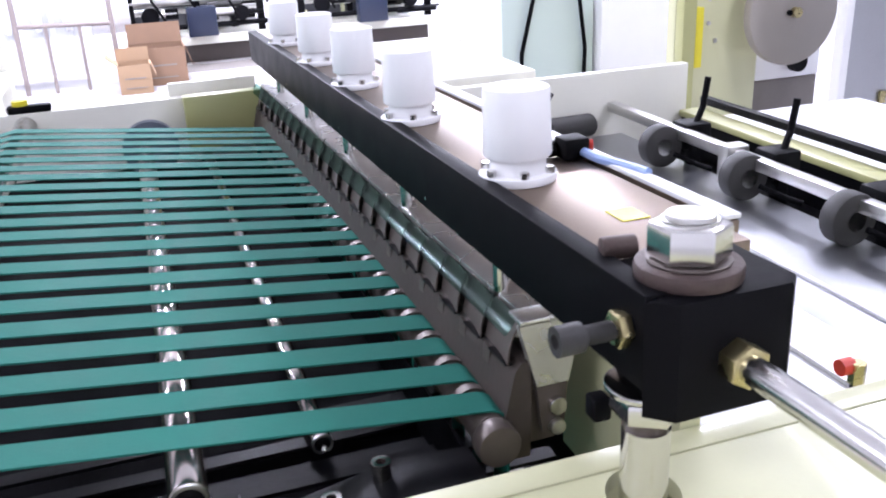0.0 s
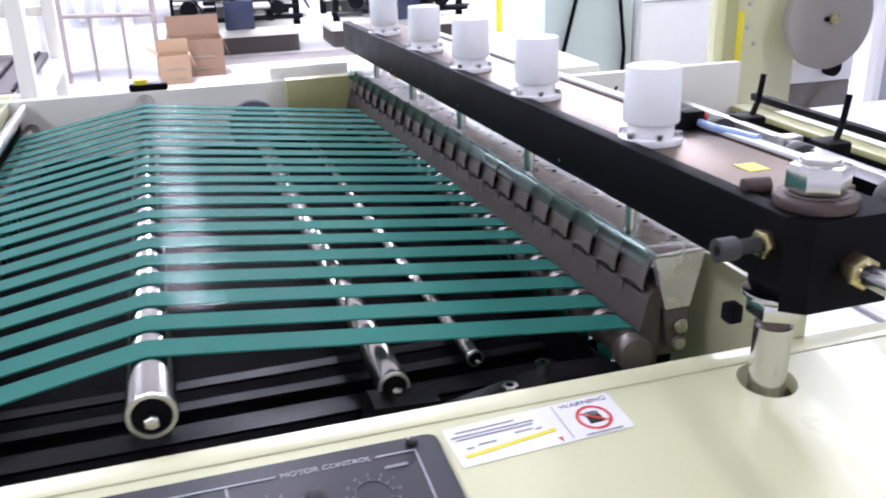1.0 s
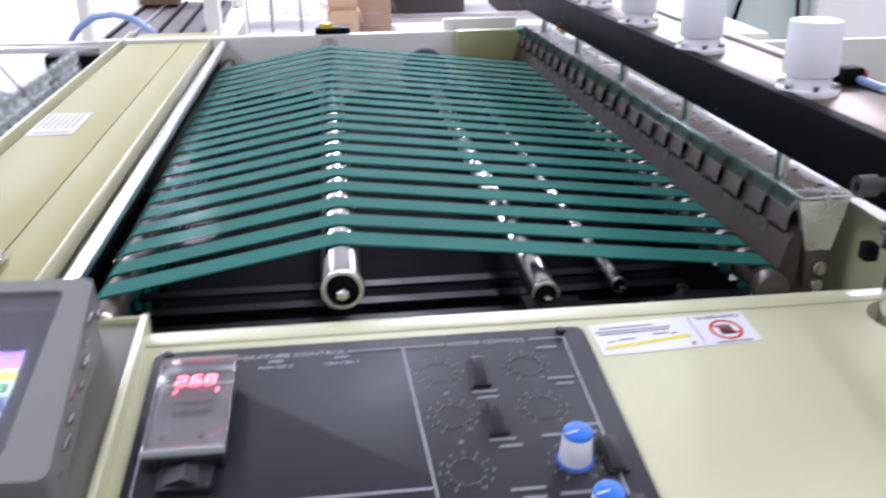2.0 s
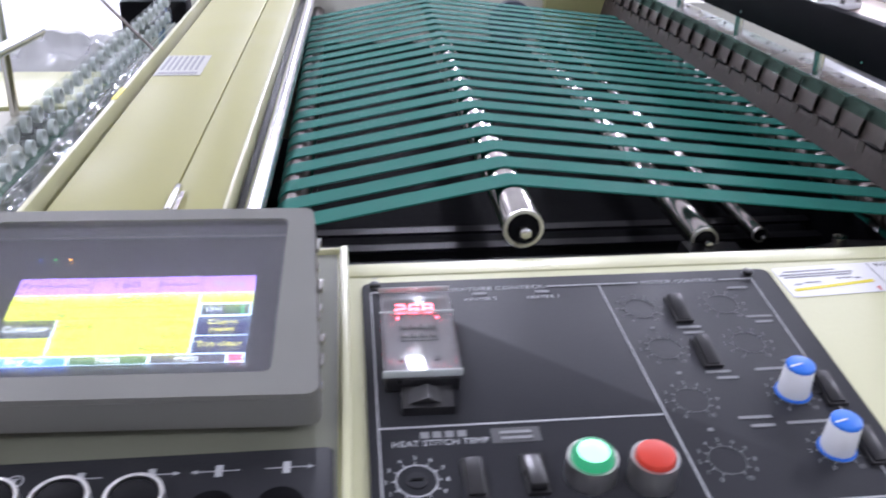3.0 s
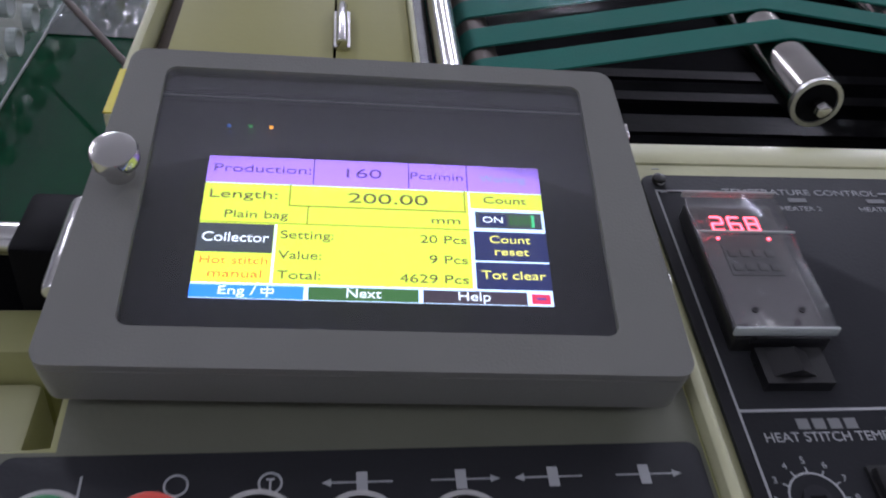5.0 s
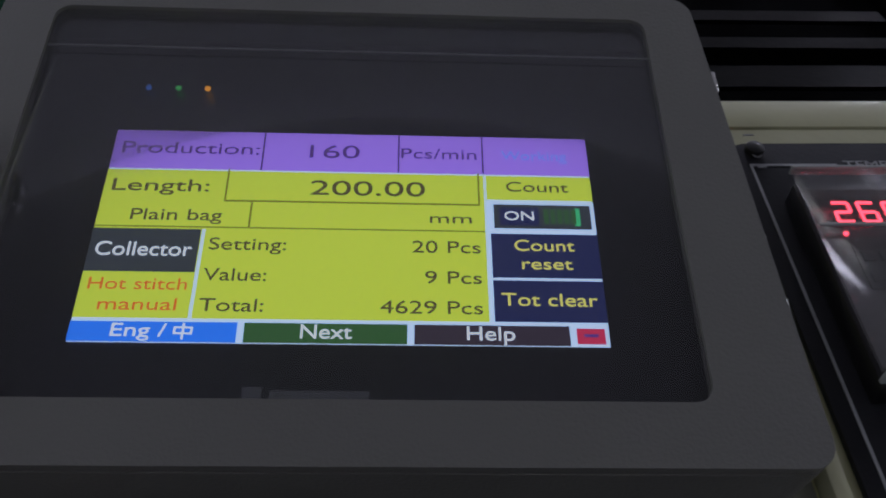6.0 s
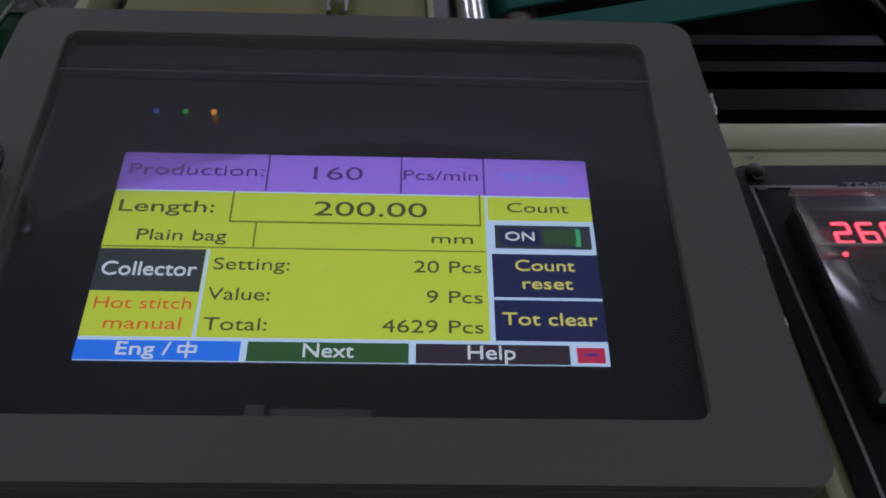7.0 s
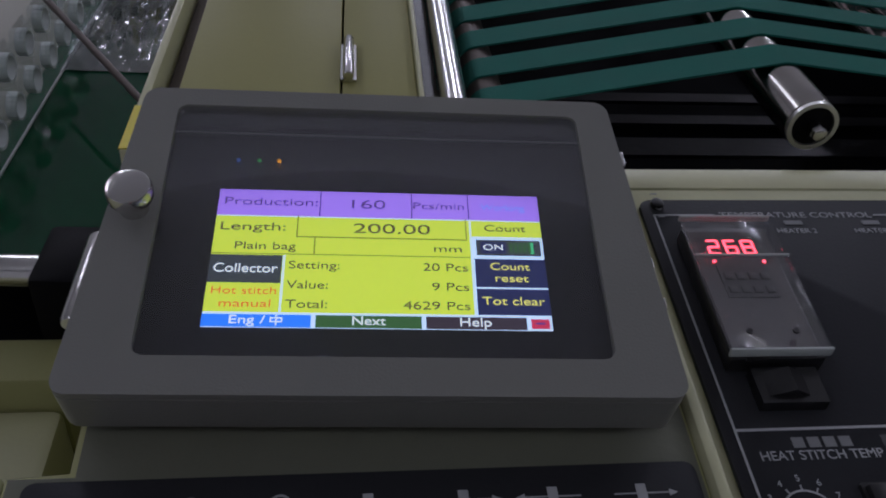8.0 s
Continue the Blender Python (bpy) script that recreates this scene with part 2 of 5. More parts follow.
def thing(name, m, label, category, group="", kind=""):
    ob = new(name)
    ob.empty_display_size = 0.05
    ob.matrix_world = m
    return tagged(ob, label, category, group, kind)


def single(name, bm, material, label="", category="", group="", kind="", m=None):
    ob = new(name, done(name, bm, material))
    if m is not None:
        ob.matrix_world = m
    return tagged(ob, label, category, group, kind)


def words(text, x, y, z, height, material, parent, name="lettering", align="CENTER", width=None, m=None):
    """Raised print with the built-in font, in the parent's plane."""
    c = bpy.data.curves.new(name, "FONT")
    c.body, c.size, c.align_x, c.align_y, c.extrude = text, height * 1.38, align, "CENTER", 0.0001
    ob = bpy.data.objects.new(name, c)
    scene.collection.objects.link(ob)
    bpy.context.view_layer.update()
    me = bpy.data.meshes.new_from_object(ob.evaluated_get(bpy.context.evaluated_depsgraph_get()))
    bpy.data.objects.remove(ob)
    bpy.data.curves.remove(c)
    me.materials.clear()
    me.materials.append(material)
    out = new(name, me)
    out.parent = parent
    s = 1.0
    xs = [v.co.x for v in me.vertices]
    if width and xs:
        s = width / (max(xs) - min(xs))
    for v in me.vertices:
        v.co.x *= s
    out.matrix_local = m if m is not None else Matrix.Translation((x, y, z))
    return out


def bar(x0, x1, y0, y1, z, material, parent, name="print_bar", h=0.0003):
    return part(name, bm_box(x0, x1, y0, y1, z, z + h), material, parent)

# ---------------------------------------------------------------- hall
single("floor", bm_box(-9, 12, -4, 16, -0.1, 0), FLOOR, "pale grey painted concrete factory floor", "floor", kind="structure")
single("ceiling", bm_box(-9, 12, -4, 16, 4.6, 4.7), WALL, "white factory hall ceiling", "ceiling", kind="structure")
single("wall_north", bm_box(-9, 12, 16, 16.2, 0, 4.6), WALL, "white factory hall wall", "wall", kind="structure")
single("wall_south", bm_box(-9, 12, -4.2, -4, 0, 4.6), WALL, "white factory hall wall", "wall", kind="structure")
single("wall_west", bm_box(-9.2, -9, -4, 16, 0, 4.6), WALL, "white factory hall wall", "wall", kind="structure")
single("wall_east", bm_box(12, 12.2, -4, 16, 0, 4.6), WALL, "white factory hall wall", "wall", kind="structure")
TUBE = glow("fluorescent_tube", (0.94, 0.97, 1.0), 9.0)
fixture = thing("ceiling_light", pose(*LAMPS[0], 4.6), "white twin-tube fluorescent ceiling light", "ceiling light", "ceiling lights")
part("housing", bm_box(-0.17, 0.17, -0.78, 0.78, -0.08, 0.0, 0.01), WHITE, fixture)
for dx in (-0.09, 0.09):
    part("tube", bm_cyl((dx, -0.74, -0.1), (dx, 0.74, -0.1), 0.018, seg=12), TUBE, fixture, "glowing fluorescent tube")
for spot in LAMPS[1:]:
    copy_thing(fixture, pose(*spot, 4.6))

# ---------------------------------------------------------------- machine body
SLOPE = 6.28
TOPZ = 1.004
machine = thing("bag_machine", pose(0, 0, 0), "cream enamelled bag-making machine with green belts and steel rollers", "machine")
part("near_side_plate", bm_box(-0.262, 1.75, 0.0172, 0.036, 0.22, TOPZ - 0.0012, 0.0006), CREAM, machine)
part("far_side_plate", bm_box(-0.30, 0.50, 1.172, 1.192, 0.22, 1.012, 0.002), CREAM_LIT, machine)
part("far_side_plate", bm_box(0.50, 1.325, 1.172, 1.192, 0.22, 0.975, 0.002), CREAM_LIT, machine)
part("far_bracket", bm_box(0.36, 0.485, 1.14, 1.168, 0.93, 1.018, 0.003), OLIVE, machine)
part("far_guard", bm_box(0.34, 0.485, 1.196, 1.21, 0.96, 1.032, 0.003), CREAM_LIT, machine)
for x in (-0.26, 1.65):
    for y in (0.06, 1.13):
        part("foot", bm_box(x - 0.04, x + 0.04, y - 0.03, y + 0.03, 0.0, 0.24, 0.004), CREAM, machine)
# added black sheets keep the belt gaps dark and cover the lit return runs
part("shade_tray", bm_box(-0.29, 0.60, 0.038, 1.170, 0.70, 0.715), PIT, machine, "black bed standing for the shaded depth below the belts")
part("shade_sheet", bm_box(-0.06, 0.478, 0.12, 1.170, 0.898, 0.904), PIT, machine, "added black sheet for the shade under the belts")
part("hiding_lip", bm_box(0.4690, 0.4712, 0.12, 1.165, 0.905, 0.956), PIT, machine, "added black lip hiding the belt returns before the jaw roller")
part("end_plate", bm_box(-0.279, -0.265, 0.038, 1.170, 0.30, 0.974), OLIVE, machine)

# sloping cover of the operator's side, with the slot for the jack screw
COVER_M = pose(0, 0, 1.0, SLOPE, 0, 0)
cover = part("side_cover", bm_box(-0.018, 0.4890, -0.36, 0.0165, -0.020, 0.0), CREAM, machine, "sloping cream enamel cover")
cover.matrix_local = COVER_M
HX, HY, HR = 0.5235, -0.0045, 0.0205
hole = [(HX + HR * math.cos(a * math.tau / 32), HY + HR * math.sin(a * math.tau / 32)) for a in range(32)]
square = []
for hx, hy in hole:
    k = 0.0345 / max(abs(hx - HX), abs(hy + 0.0175) * 0.0345 / 0.034)
    square.append((HX + (hx - HX) * k, max(-0.0515, min(0.0165, -0.0175 + (hy + 0.0175) * k))))
for corner in ((HX - 0.0345, -0.0515), (HX + 0.0345, -0.0515), (HX - 0.0345, 0.0165), (HX + 0.0345, 0.0165)):
    near = min(range(32), key=lambda a: math.dist(square[a], corner))
    square[near] = corner
ringed = part("cover_corner", bm_frame(square, hole, -0.012, 0.0), CREAM, machine)
ringed.matrix_local = COVER_M
for box in ((0.4890, 0.558, -0.36, -0.0515), (0.558, 1.72, -0.36, 0.0165)):
    side = part("side_cover", bm_box(*box, -0.020, 0.0), CREAM, machine, "sloping cream enamel cover")
    side.matrix_local = COVER_M
skirt = part("front_panel", bm_box(-0.018, 1.72, -0.372, -0.361, 0.2, 0.955, 0.002), CREAM, machine)

# deck on the delivery side
part("deck_plate", bm_box(-0.166, -0.120, 0.040, 1.27, 0.99, 1.006, 0.001), DECK, machine, "olive-cream enamelled deck plate")
part("deck_plate", bm_box(-0.2635, -0.1675, -0.02, 1.27, 0.99, 1.006, 0.001), DECK, machine, "olive-cream enamelled deck plate")
part("deck_rail", bm_box(-0.2815, -0.2762, 0.035, 1.27, 0.95, 1.012, 0.001), CREAM, machine)
part("deck_channel", bm_box(-0.2758, -0.2640, 0.02, 1.27, 0.975, 0.992, 0.001), BROWNSTEEL, machine)
part("deck_rail", bm_box(-0.1195, -0.1165, 0.040, 1.27, 0.96, 1.011, 0.0008), CREAM, machine)
part("slot_strip", bm_box(-0.116, -0.104, 0.040, 1.25, 0.965, 0.990), DARK, machine)
part("chrome_edge", bm_cyl((-0.097, 0.040, 1.0), (-0.094, 1.168, 1.0), 0.0085), CHROME, machine, "polished steel edge bar")
latch = part("deck_hinge", bm_cyl((-0.1625, 0.125, 1.0115), (-0.1625, 0.178, 1.0115), 0.0034, bevel=0.001), CHROME, machine, "chrome deck hinge")
part("hinge_leaf", bm_box(-0.1675, -0.1575, 0.127, 0.176, 1.0062, 1.0082), CHROME, latch)
plate_note = part("deck_sticker", bm_box(-0.262, -0.205, 0.56, 0.66, 1.0064, 1.0068), FADED, machine, "faded silver instruction sticker")
for k in range(7):
    bar(-0.258 + 0.007 * k, -0.2545 + 0.007 * k, 0.585, 0.655, 1.0068, GREYINK, plate_note)
bar(-0.258, -0.21, 0.566, 0.575, 1.0068, GREYINK, plate_note)
for ty in (0.036, 0.44):
    part("yellow_tape", bm_box(-0.2818, -0.2759, ty, ty + 0.045, 1.0122, 1.0130), YELLOW, machine, "yellow tape scrap")

for ob in [o for o in machine.children if o.name.split(".")[0] in ("deck_plate", "deck_rail", "deck_channel", "slot_strip", "chrome_edge", "deck_hinge", "deck_sticker", "yellow_tape")]:
    ob.matrix_local = pose(-0.18, 0.10, 0, 0, 0, -1.0) @ pose(0.18, -0.10, 0)


def roller(x, z, r, y0, y1, stub=0.014, name="roller", label="polished steel roller"):
    body = part(name, bm_cyl((x, y0, z), (x, y1, z), r, bevel=0.0015, seg=36), ROLLER, machine, label)
    part("end_ring", bm_ring((0, 0, 0), r * 0.80, r * 0.97, 0.003, 32), STEEL, body).matrix_local = pose(x, y0 - 0.0005, z, 90, 0, 0)
    part("end_seal", bm_cyl((x, y0 - 0.0022, z), (x, y0 - 0.0006, z), r * 0.78, seg=28), BLACK, body, "black end seal")
    part("end_nut", bm_cyl((x, y0 - stub, z), (x, y0 - 0.003, z), r * 0.30, seg=6, bevel=0.001), CHROME, body, "hexagon end nut")
    return body


R1X, R1Z, R1R = 0.119, 1.009, 0.0165
R3X, R3Z, R3R = 0.485, 0.972, 0.0125
R0X, R0Z = -0.068, 0.978
roller(R1X, R1Z, R1R, 0.077, 1.168)
roller(0.291, 0.969, 0.0125, 0.128, 1.168)
roller(0.388, 0.930, 0.008, 0.22, 1.168)
dull = []
dull.append(roller(R3X, R3Z, R3R, 0.120, 1.168, label="dull browned roller"))
part("end_collar", bm_cyl((R3X, 0.104, R3Z - 0.002), (R3X, 0.1195, R3Z - 0.002), 0.0148, bevel=0.0015, seg=32), BROWNSTEEL, machine, "dull steel bearing collar")
dull.append(roller(R0X, R0Z, 0.0125, 0.10, 1.168, label="dull browned roller"))
for body in dull:
    body.data.materials[0] = BROWNSTEEL
part("roller_arm", bm_prism([(0.085, 0.985), (0.135, 0.972), (0.165, 0.985), (0.16, 0.965), (0.10, 0.955), (0.02, 0.93), (0.02, 0.945)], 0.040, 0.062), DARK, machine, "black roller bracket")
part("roller_arm", bm_prism([(0.27, 0.968), (0.32, 0.965), (0.33, 0.92), (0.26, 0.92)], 0.10, 0.128), DARK, machine, "black roller bracket")
part("guide_bar", bm_prism([(0.18, 0.915), (0.30, 0.94), (0.42, 0.965), (0.47, 0.962), (0.47, 0.935), (0.30, 0.915), (0.18, 0.89)], 0.072, 0.126), DARK, machine, "oily black guide bar")
for nx, ny in ((0.408, 0.114), (0.371, 0.090)):
    socket = part("cap_screw", bm_ring((nx, ny, 0.962), 0.0032, 0.0062, 0.012, 24), CHROME, machine, "bright socket cap screw")
    part("socket", bm_cyl((nx, ny, 0.962), (nx, ny, 0.968), 0.0033, seg=6), DARK, socket)
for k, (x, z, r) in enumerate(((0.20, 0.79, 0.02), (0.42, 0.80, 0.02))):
    part("lower_shaft", bm_cyl((x, 0.045, z), (x, 1.165, z), r), PIT, machine, "lower shaft blackened for the shade")
for k in range(9):
    y = 0.075 + 0.028 * k
    part("lower_strap", bm_box(-0.26, 0.55, y - 0.03, y - 0.016, 0.905 + 0.005 * (k % 3), 0.908 + 0.005 * (k % 3)), DARK, machine, "black slack return strap")


def belt_bm(width, thick=0.0013):
    """One flat endless belt: over the crest roller, down to the jaw roller and back below."""
    def arc(cx, cz, r, a0, a1, n):
        return [(cx + r * math.cos(radians(a0 + (a1 - a0) * k / n)), cz + r * math.sin(radians(a0 + (a1 - a0) * k / n))) for k in range(n + 1)]
    up, down = math.degrees(math.atan2(R1Z + R1R - R0Z - 0.0125, R1X - R0X)), math.degrees(math.atan2(R1Z + R1R - R3Z - R3R, R3X - R1X))
    line = arc(R1X, R1Z, R1R + 0.0003, 90 + up, 90 - down, 8) + arc(R3X, R3Z, R3R + 0.0003, 90 - down, 0, 8) + [(R3X + 0.012, 0.76), (R3X - 0.005, 0.745), (-0.06, 0.745), (-0.080, 0.76)] + arc(R0X, R0Z, 0.0128, 180, 90 + up, 6)
    bm = bmesh.new()
    rows = []
    for off in (0.0, thick):
        for side in (-width / 2, width / 2):
            row = []
            for k, (x, z) in enumerate(line):
                a, b = line[k - 1], line[(k + 1) % len(line)]
                d = Vector((b[0] - a[0], b[1] - a[1])).normalized()
                row.append(bm.verts.new((x - d.y * off, side, z + d.x * off)))
            rows.append(row)
    n = len(line)
    for a, b in ((0, 1), (1, 3), (3, 2), (2, 0)):
        for k in range(n):
            bm.faces.new((rows[a][k], rows[a][(k + 1) % n], rows[b][(k + 1) % n], rows[b][k]))
    bmesh.ops.recalc_face_normals(bm, faces=bm.faces[:])
    return bm


PITCH, FIRST, BELTS = 0.0457, 0.1370, 21
belt_mesh = done("belt", belt_bm(0.0268), BELT)
for k in range(BELTS):
    strap = new("belt", belt_mesh)
    strap.parent = machine
    strap.location = (0, FIRST + PITCH * k + random.uniform(-0.0012, 0.0012), random.uniform(-0.0002, 0.0003))
for k in range(BELTS):
    collar = new("roller_collar", done("roller_collar", bm_cyl((R3X, FIRST + PITCH * (k + 0.5) - 0.004, R3Z), (R3X, FIRST + PITCH * (k + 0.5) + 0.004, R3Z), R3R + 0.0022, seg=20), BROWNSTEEL)) if k == 0 else new("roller_collar", collar.data)
    collar.parent = machine
    collar.location = (0, PITCH * k, 0)

# the belt bed falls slightly towards the far side
BED_TILT = pose(0, 0.10, 1.0, -0.9) @ pose(0, -0.10, -1.0)
for ob in [o for o in machine.children if o.name.split(".")[0] in ("roller", "belt", "roller_collar", "end_collar")]:
    ob.matrix_basis = BED_TILT @ ob.matrix_basis

# ---------------------------------------------------------------- sealing jaw
YAW = pose(0.512, 0.126, 0.008, 0, 0, 1.6) @ pose(0, 0, 1.0, -1.15) @ pose(0, 0, -1.0)
jaw = thing("sealing_jaw", YAW @ pose(0, 0, 0), "long wedge-shaped sealing jaw with overlapping heat-tinted strips", "machine part")
LEN = 1.03
part("jaw_body", bm_prism([(0.004, 1.030), (0.046, 1.030), (0.030, 0.985), (0.022, 0.945), (0.002, 0.945), (0.004, 0.99)], 0.001, LEN), BROWNSTEEL, jaw)
part("top_plate", bm_box(0.004, 0.046, 0.001, LEN, 1.0305, 1.037, 0.001), TOPM, jaw, "bright aluminium top plate")
part("end_cap", bm_prism([(-0.006, 1.036), (0.040, 1.036), (0.029, 0.990), (0.006, 0.990)], -0.006, 0.0005), TOPM, jaw, "bright wedge-shaped end cap")
part("end_lip", bm_box(-0.006, 0.040, -0.008, 0.012, 1.0372, 1.041, 0.001), TOPM, jaw)
lug = part("end_lug", bm_prism([(0.006, 0.989), (0.029, 0.989), (0.026, 0.955), (0.010, 0.955)], -0.005, 0.0005), BROWNSTEEL, jaw)
part("bolt", bm_cyl((0.020, -0.010, 0.974), (0.020, -0.004, 0.974), 0.0065, bevel=0.001, seg=24), CHROME, lug)
part("bolt", bm_cyl((0.020, -0.010, 0.958), (0.020, -0.004, 0.958), 0.0055, bevel=0.001, seg=24), STEEL, lug)
NOSE = [(0.003, 1.010), (-0.004, 1.009), (-0.0085, 1.0035), (-0.0105, 0.996), (-0.0150, 0.977), (-0.0190, 0.960), (-0.0210, 0.950), (-0.0195, 0.942), (-0.013, 0.938), (0.001, 0.938)]
part("nose_bar", bm_prism(NOSE, -0.004, LEN), NOSEM, jaw, "smooth browned steel nose bar")
SC = PITCH


def strip_bm(width):
    """One springy strip: bowed outwards, its near edge standing proud of the next one."""
    bm = bmesh.new()
    across, up = 6, 5
    sheets = []
    for back in (0.0, 0.0009):
        grid = []
        for j in range(up + 1):
            v = j / up
            row = []
            for i in range(across + 1):
                u = i / across
                curl = -0.0052 * (1 - u) ** 2 - 0.0022 * math.sin(math.pi * v) * (1 - 0.5 * u)
                row.append(bm.verts.new((-0.0058 + 0.0088 * v + curl + back, u * width, 0.0285 * v)))
            grid.append(row)
        sheets.append(grid)
    for grid in sheets:
        for j in range(up):
            for i in range(across):
                bm.faces.new((grid[j][i], grid[j][i + 1], grid[j + 1][i + 1], grid[j + 1][i]))
    front, rear = sheets
    rim = [(0, i) for i in range(across)] + [(j, across) for j in range(up)] + [(up, i) for i in range(across, 0, -1)] + [(j, 0) for j in range(up, 0, -1)]
    for p, q in zip(rim, rim[1:] + rim[:1]):
        bm.faces.new((front[p[0]][p[1]], front[q[0]][q[1]], rear[q[0]][q[1]], rear[p[0]][p[1]]))
    bmesh.ops.recalc_face_normals(bm, faces=bm.faces[:])
    return bm


scale_mesh = done("strip", strip_bm(SC * 1.04), SCALE)
edge_mesh = done("strip_edge", bm_prism([(-0.0045, 0.0195), (-0.0032, 0.0195), (0.0003, 0.0285), (-0.0016, 0.0285)], -0.0006, 0.0006), TOPM)
slit_mesh = done("slit", bm_box(-0.0118, -0.0070, 0.002, 0.030, 0.0, 0.0016), DARK)
tab_mesh = done("strip_tab", bm_prism([(-0.0102, -0.012), (-0.0082, -0.012), (-0.0068, 0.0), (-0.0088, 0.0)], 0.0, 0.012), BROWNSTEEL)
dot_mesh = done("screw_hole", bm_cyl((0.034, 0.03, 1.0366), (0.034, 0.03, 1.0374), 0.0026, seg=12), DARK)
for k in range(22):
    tilt = random.uniform(-1.0, 1.0)
    for name, mesh, place in (("strip", scale_mesh, (-0.0005, SC * k + 0.002, 1.0065)), ("strip_edge", edge_mesh, (-0.0006, SC * k + 0.0015, 1.0065)), ("slit", slit_mesh, (-0.0004, SC * k + 0.003, 1.0046)), ("strip_tab", tab_mesh, (-0.0012, SC * k + 0.034, 1.0044)), ("screw_hole", dot_mesh, (0, SC * k, 0))):
        bit = new(name, mesh)
        bit.parent = jaw
        bit.matrix_local = Matrix.Translation(place) @ pose(0, 0, 0, 0, 0, tilt if name == "strip" else 0)
glass_strip = part("glass_strip", bm_prism([(-0.0035, 1.0375), (-0.0015, 1.0390), (-0.0100, 1.0280), (-0.0120, 1.0270)], 0.004, LEN), GLASS, jaw, "green-tinted glass strip")
glass_strip.visible_shadow = False

# ---------------------------------------------------------------- pressing beam
BEAM_M = pose(0.505, -0.040, 0.0, 0, 0, 0.85) @ pose(0, 0, 1.1, -1.2) @ pose(0, 0, -1.1)
beam = thing("pressure_beam", BEAM_M, "black anodised pressing beam with a heavy end block", "machine part")
part("beam_bar", bm_box(0.0, 0.014, 0.0118, 1.27, 1.0795, 1.1285, 0.001), BLACK, beam)
part("base_plate", bm_box(0.0145, 0.098, 0.0635, 1.27, 1.1115, 1.1235, 0.001), BRUSHED, beam, "grey steel carrier plate")
part("end_block", bm_slab([(0.0, 0.0115), (0.0115, 0.0), (0.073, 0.0), (0.081, 0.008), (0.081, 0.0625), (0.0145, 0.0625), (0.0145, 0.0115)], 1.066, 1.1270, 0.0022), BLACK, beam)
BX, BY, BZ = 0.033, 0.027, 1.1272
washer = part("pressure_disc", bm_cyl((BX, BY, BZ), (BX, BY, BZ + 0.0088), 0.0262, bevel=0.0022, seg=40), RUST, beam, "rusty round pressure disc")
part("disc_top", bm_cyl((BX, BY, BZ + 0.009), (BX, BY, BZ + 0.0100), 0.0205, bevel=0.0006, seg=40), BROWNSTEEL, washer)
nut = part("hex_nut", bm_cyl((BX, BY, BZ + 0.0102), (BX, BY, BZ + 0.0285), 0.0198, bevel=0.0028, seg=6), CHROME, beam, "large plated hexagon nut")
part("stud", bm_cyl((BX, BY, BZ + 0.0285), (BX, BY, BZ + 0.0325), 0.0122, bevel=0.0015, seg=28), STEEL, nut)
part("stud_thread", bm_ring((BX, BY, BZ + 0.0285), 0.0124, 0.0136, 0.0012, 28), STEEL, nut)
part("locking_stud", bm_cyl((0.010, 0.0705, 1.1305), (0.028, 0.0660, 1.1310), 0.0062, bevel=0.0012, seg=24), RUST, beam, "dark rusty locking stud")
AY, AZ = 0.027, 1.107
bolt = part("adjusting_bolt", bm_cyl((-0.024, AY, AZ), (0.0, AY, AZ), 0.0046, seg=20), RUBBER, beam, "black socket-head adjusting bolt")
for k in range(9):
    part("thread", bm_cyl((-0.0235 + 0.0017 * k, AY, AZ), (-0.0228 + 0.0017 * k, AY, AZ), 0.0051, seg=20), RUBBER, bolt)
part("bolt_head", bm_ring((0, 0, 0), 0.0038, 0.0076, 0.013, 28), RUBBER, bolt).matrix_local = pose(-0.038, AY, AZ, 0, 90, 0)
part("socket_floor", bm_cyl((-0.030, AY, AZ), (-0.0245, AY, AZ), 0.0074, seg=28), RUBBER, bolt)
part("lock_nut", bm_cyl((-0.0075, AY, AZ), (-0.0005, AY, AZ), 0.0096, seg=6, bevel=0.001), BRASS, bolt, "yellow zinc lock nut")
rod = part("pull_rod", bm_cyl((0.042, -0.32, 1.092), (0.042, -0.010, 1.094), 0.0072, seg=32), CHROME, beam, "polished steel pull rod")
part("rod_nut", bm_cyl((0.042, -0.013, 1.094), (0.042, -0.0005, 1.094), 0.0112, seg=6, bevel=0.001), BRASS, rod, "yellow zinc nut")
for k in range(5):
    y = 0.221 + 0.218 * k
    part("post", bm_cyl((0.0165, y, 1.036), (0.0165, y, 1.111), 0.0056, seg=16), CHROME, beam, "bright guide post")
    part("post", bm_cyl((0.0200, y + 0.011, 1.036), (0.0200, y + 0.011, 1.111), 0.0042, seg=16), CHROME, beam, "bright guide post")
part("paint_mark", bm_box(0.052, 0.070, 0.119, 0.140, 1.1237, 1.1242), YELLOW, beam, "yellow paint mark")
for k, y in enumerate((0.33, 0.62, 0.93)):
    part("face_screw", bm_cyl((-0.0006, y, 1.088), (0.0002, y, 1.088), 0.0016, seg=12), CHROME, beam)

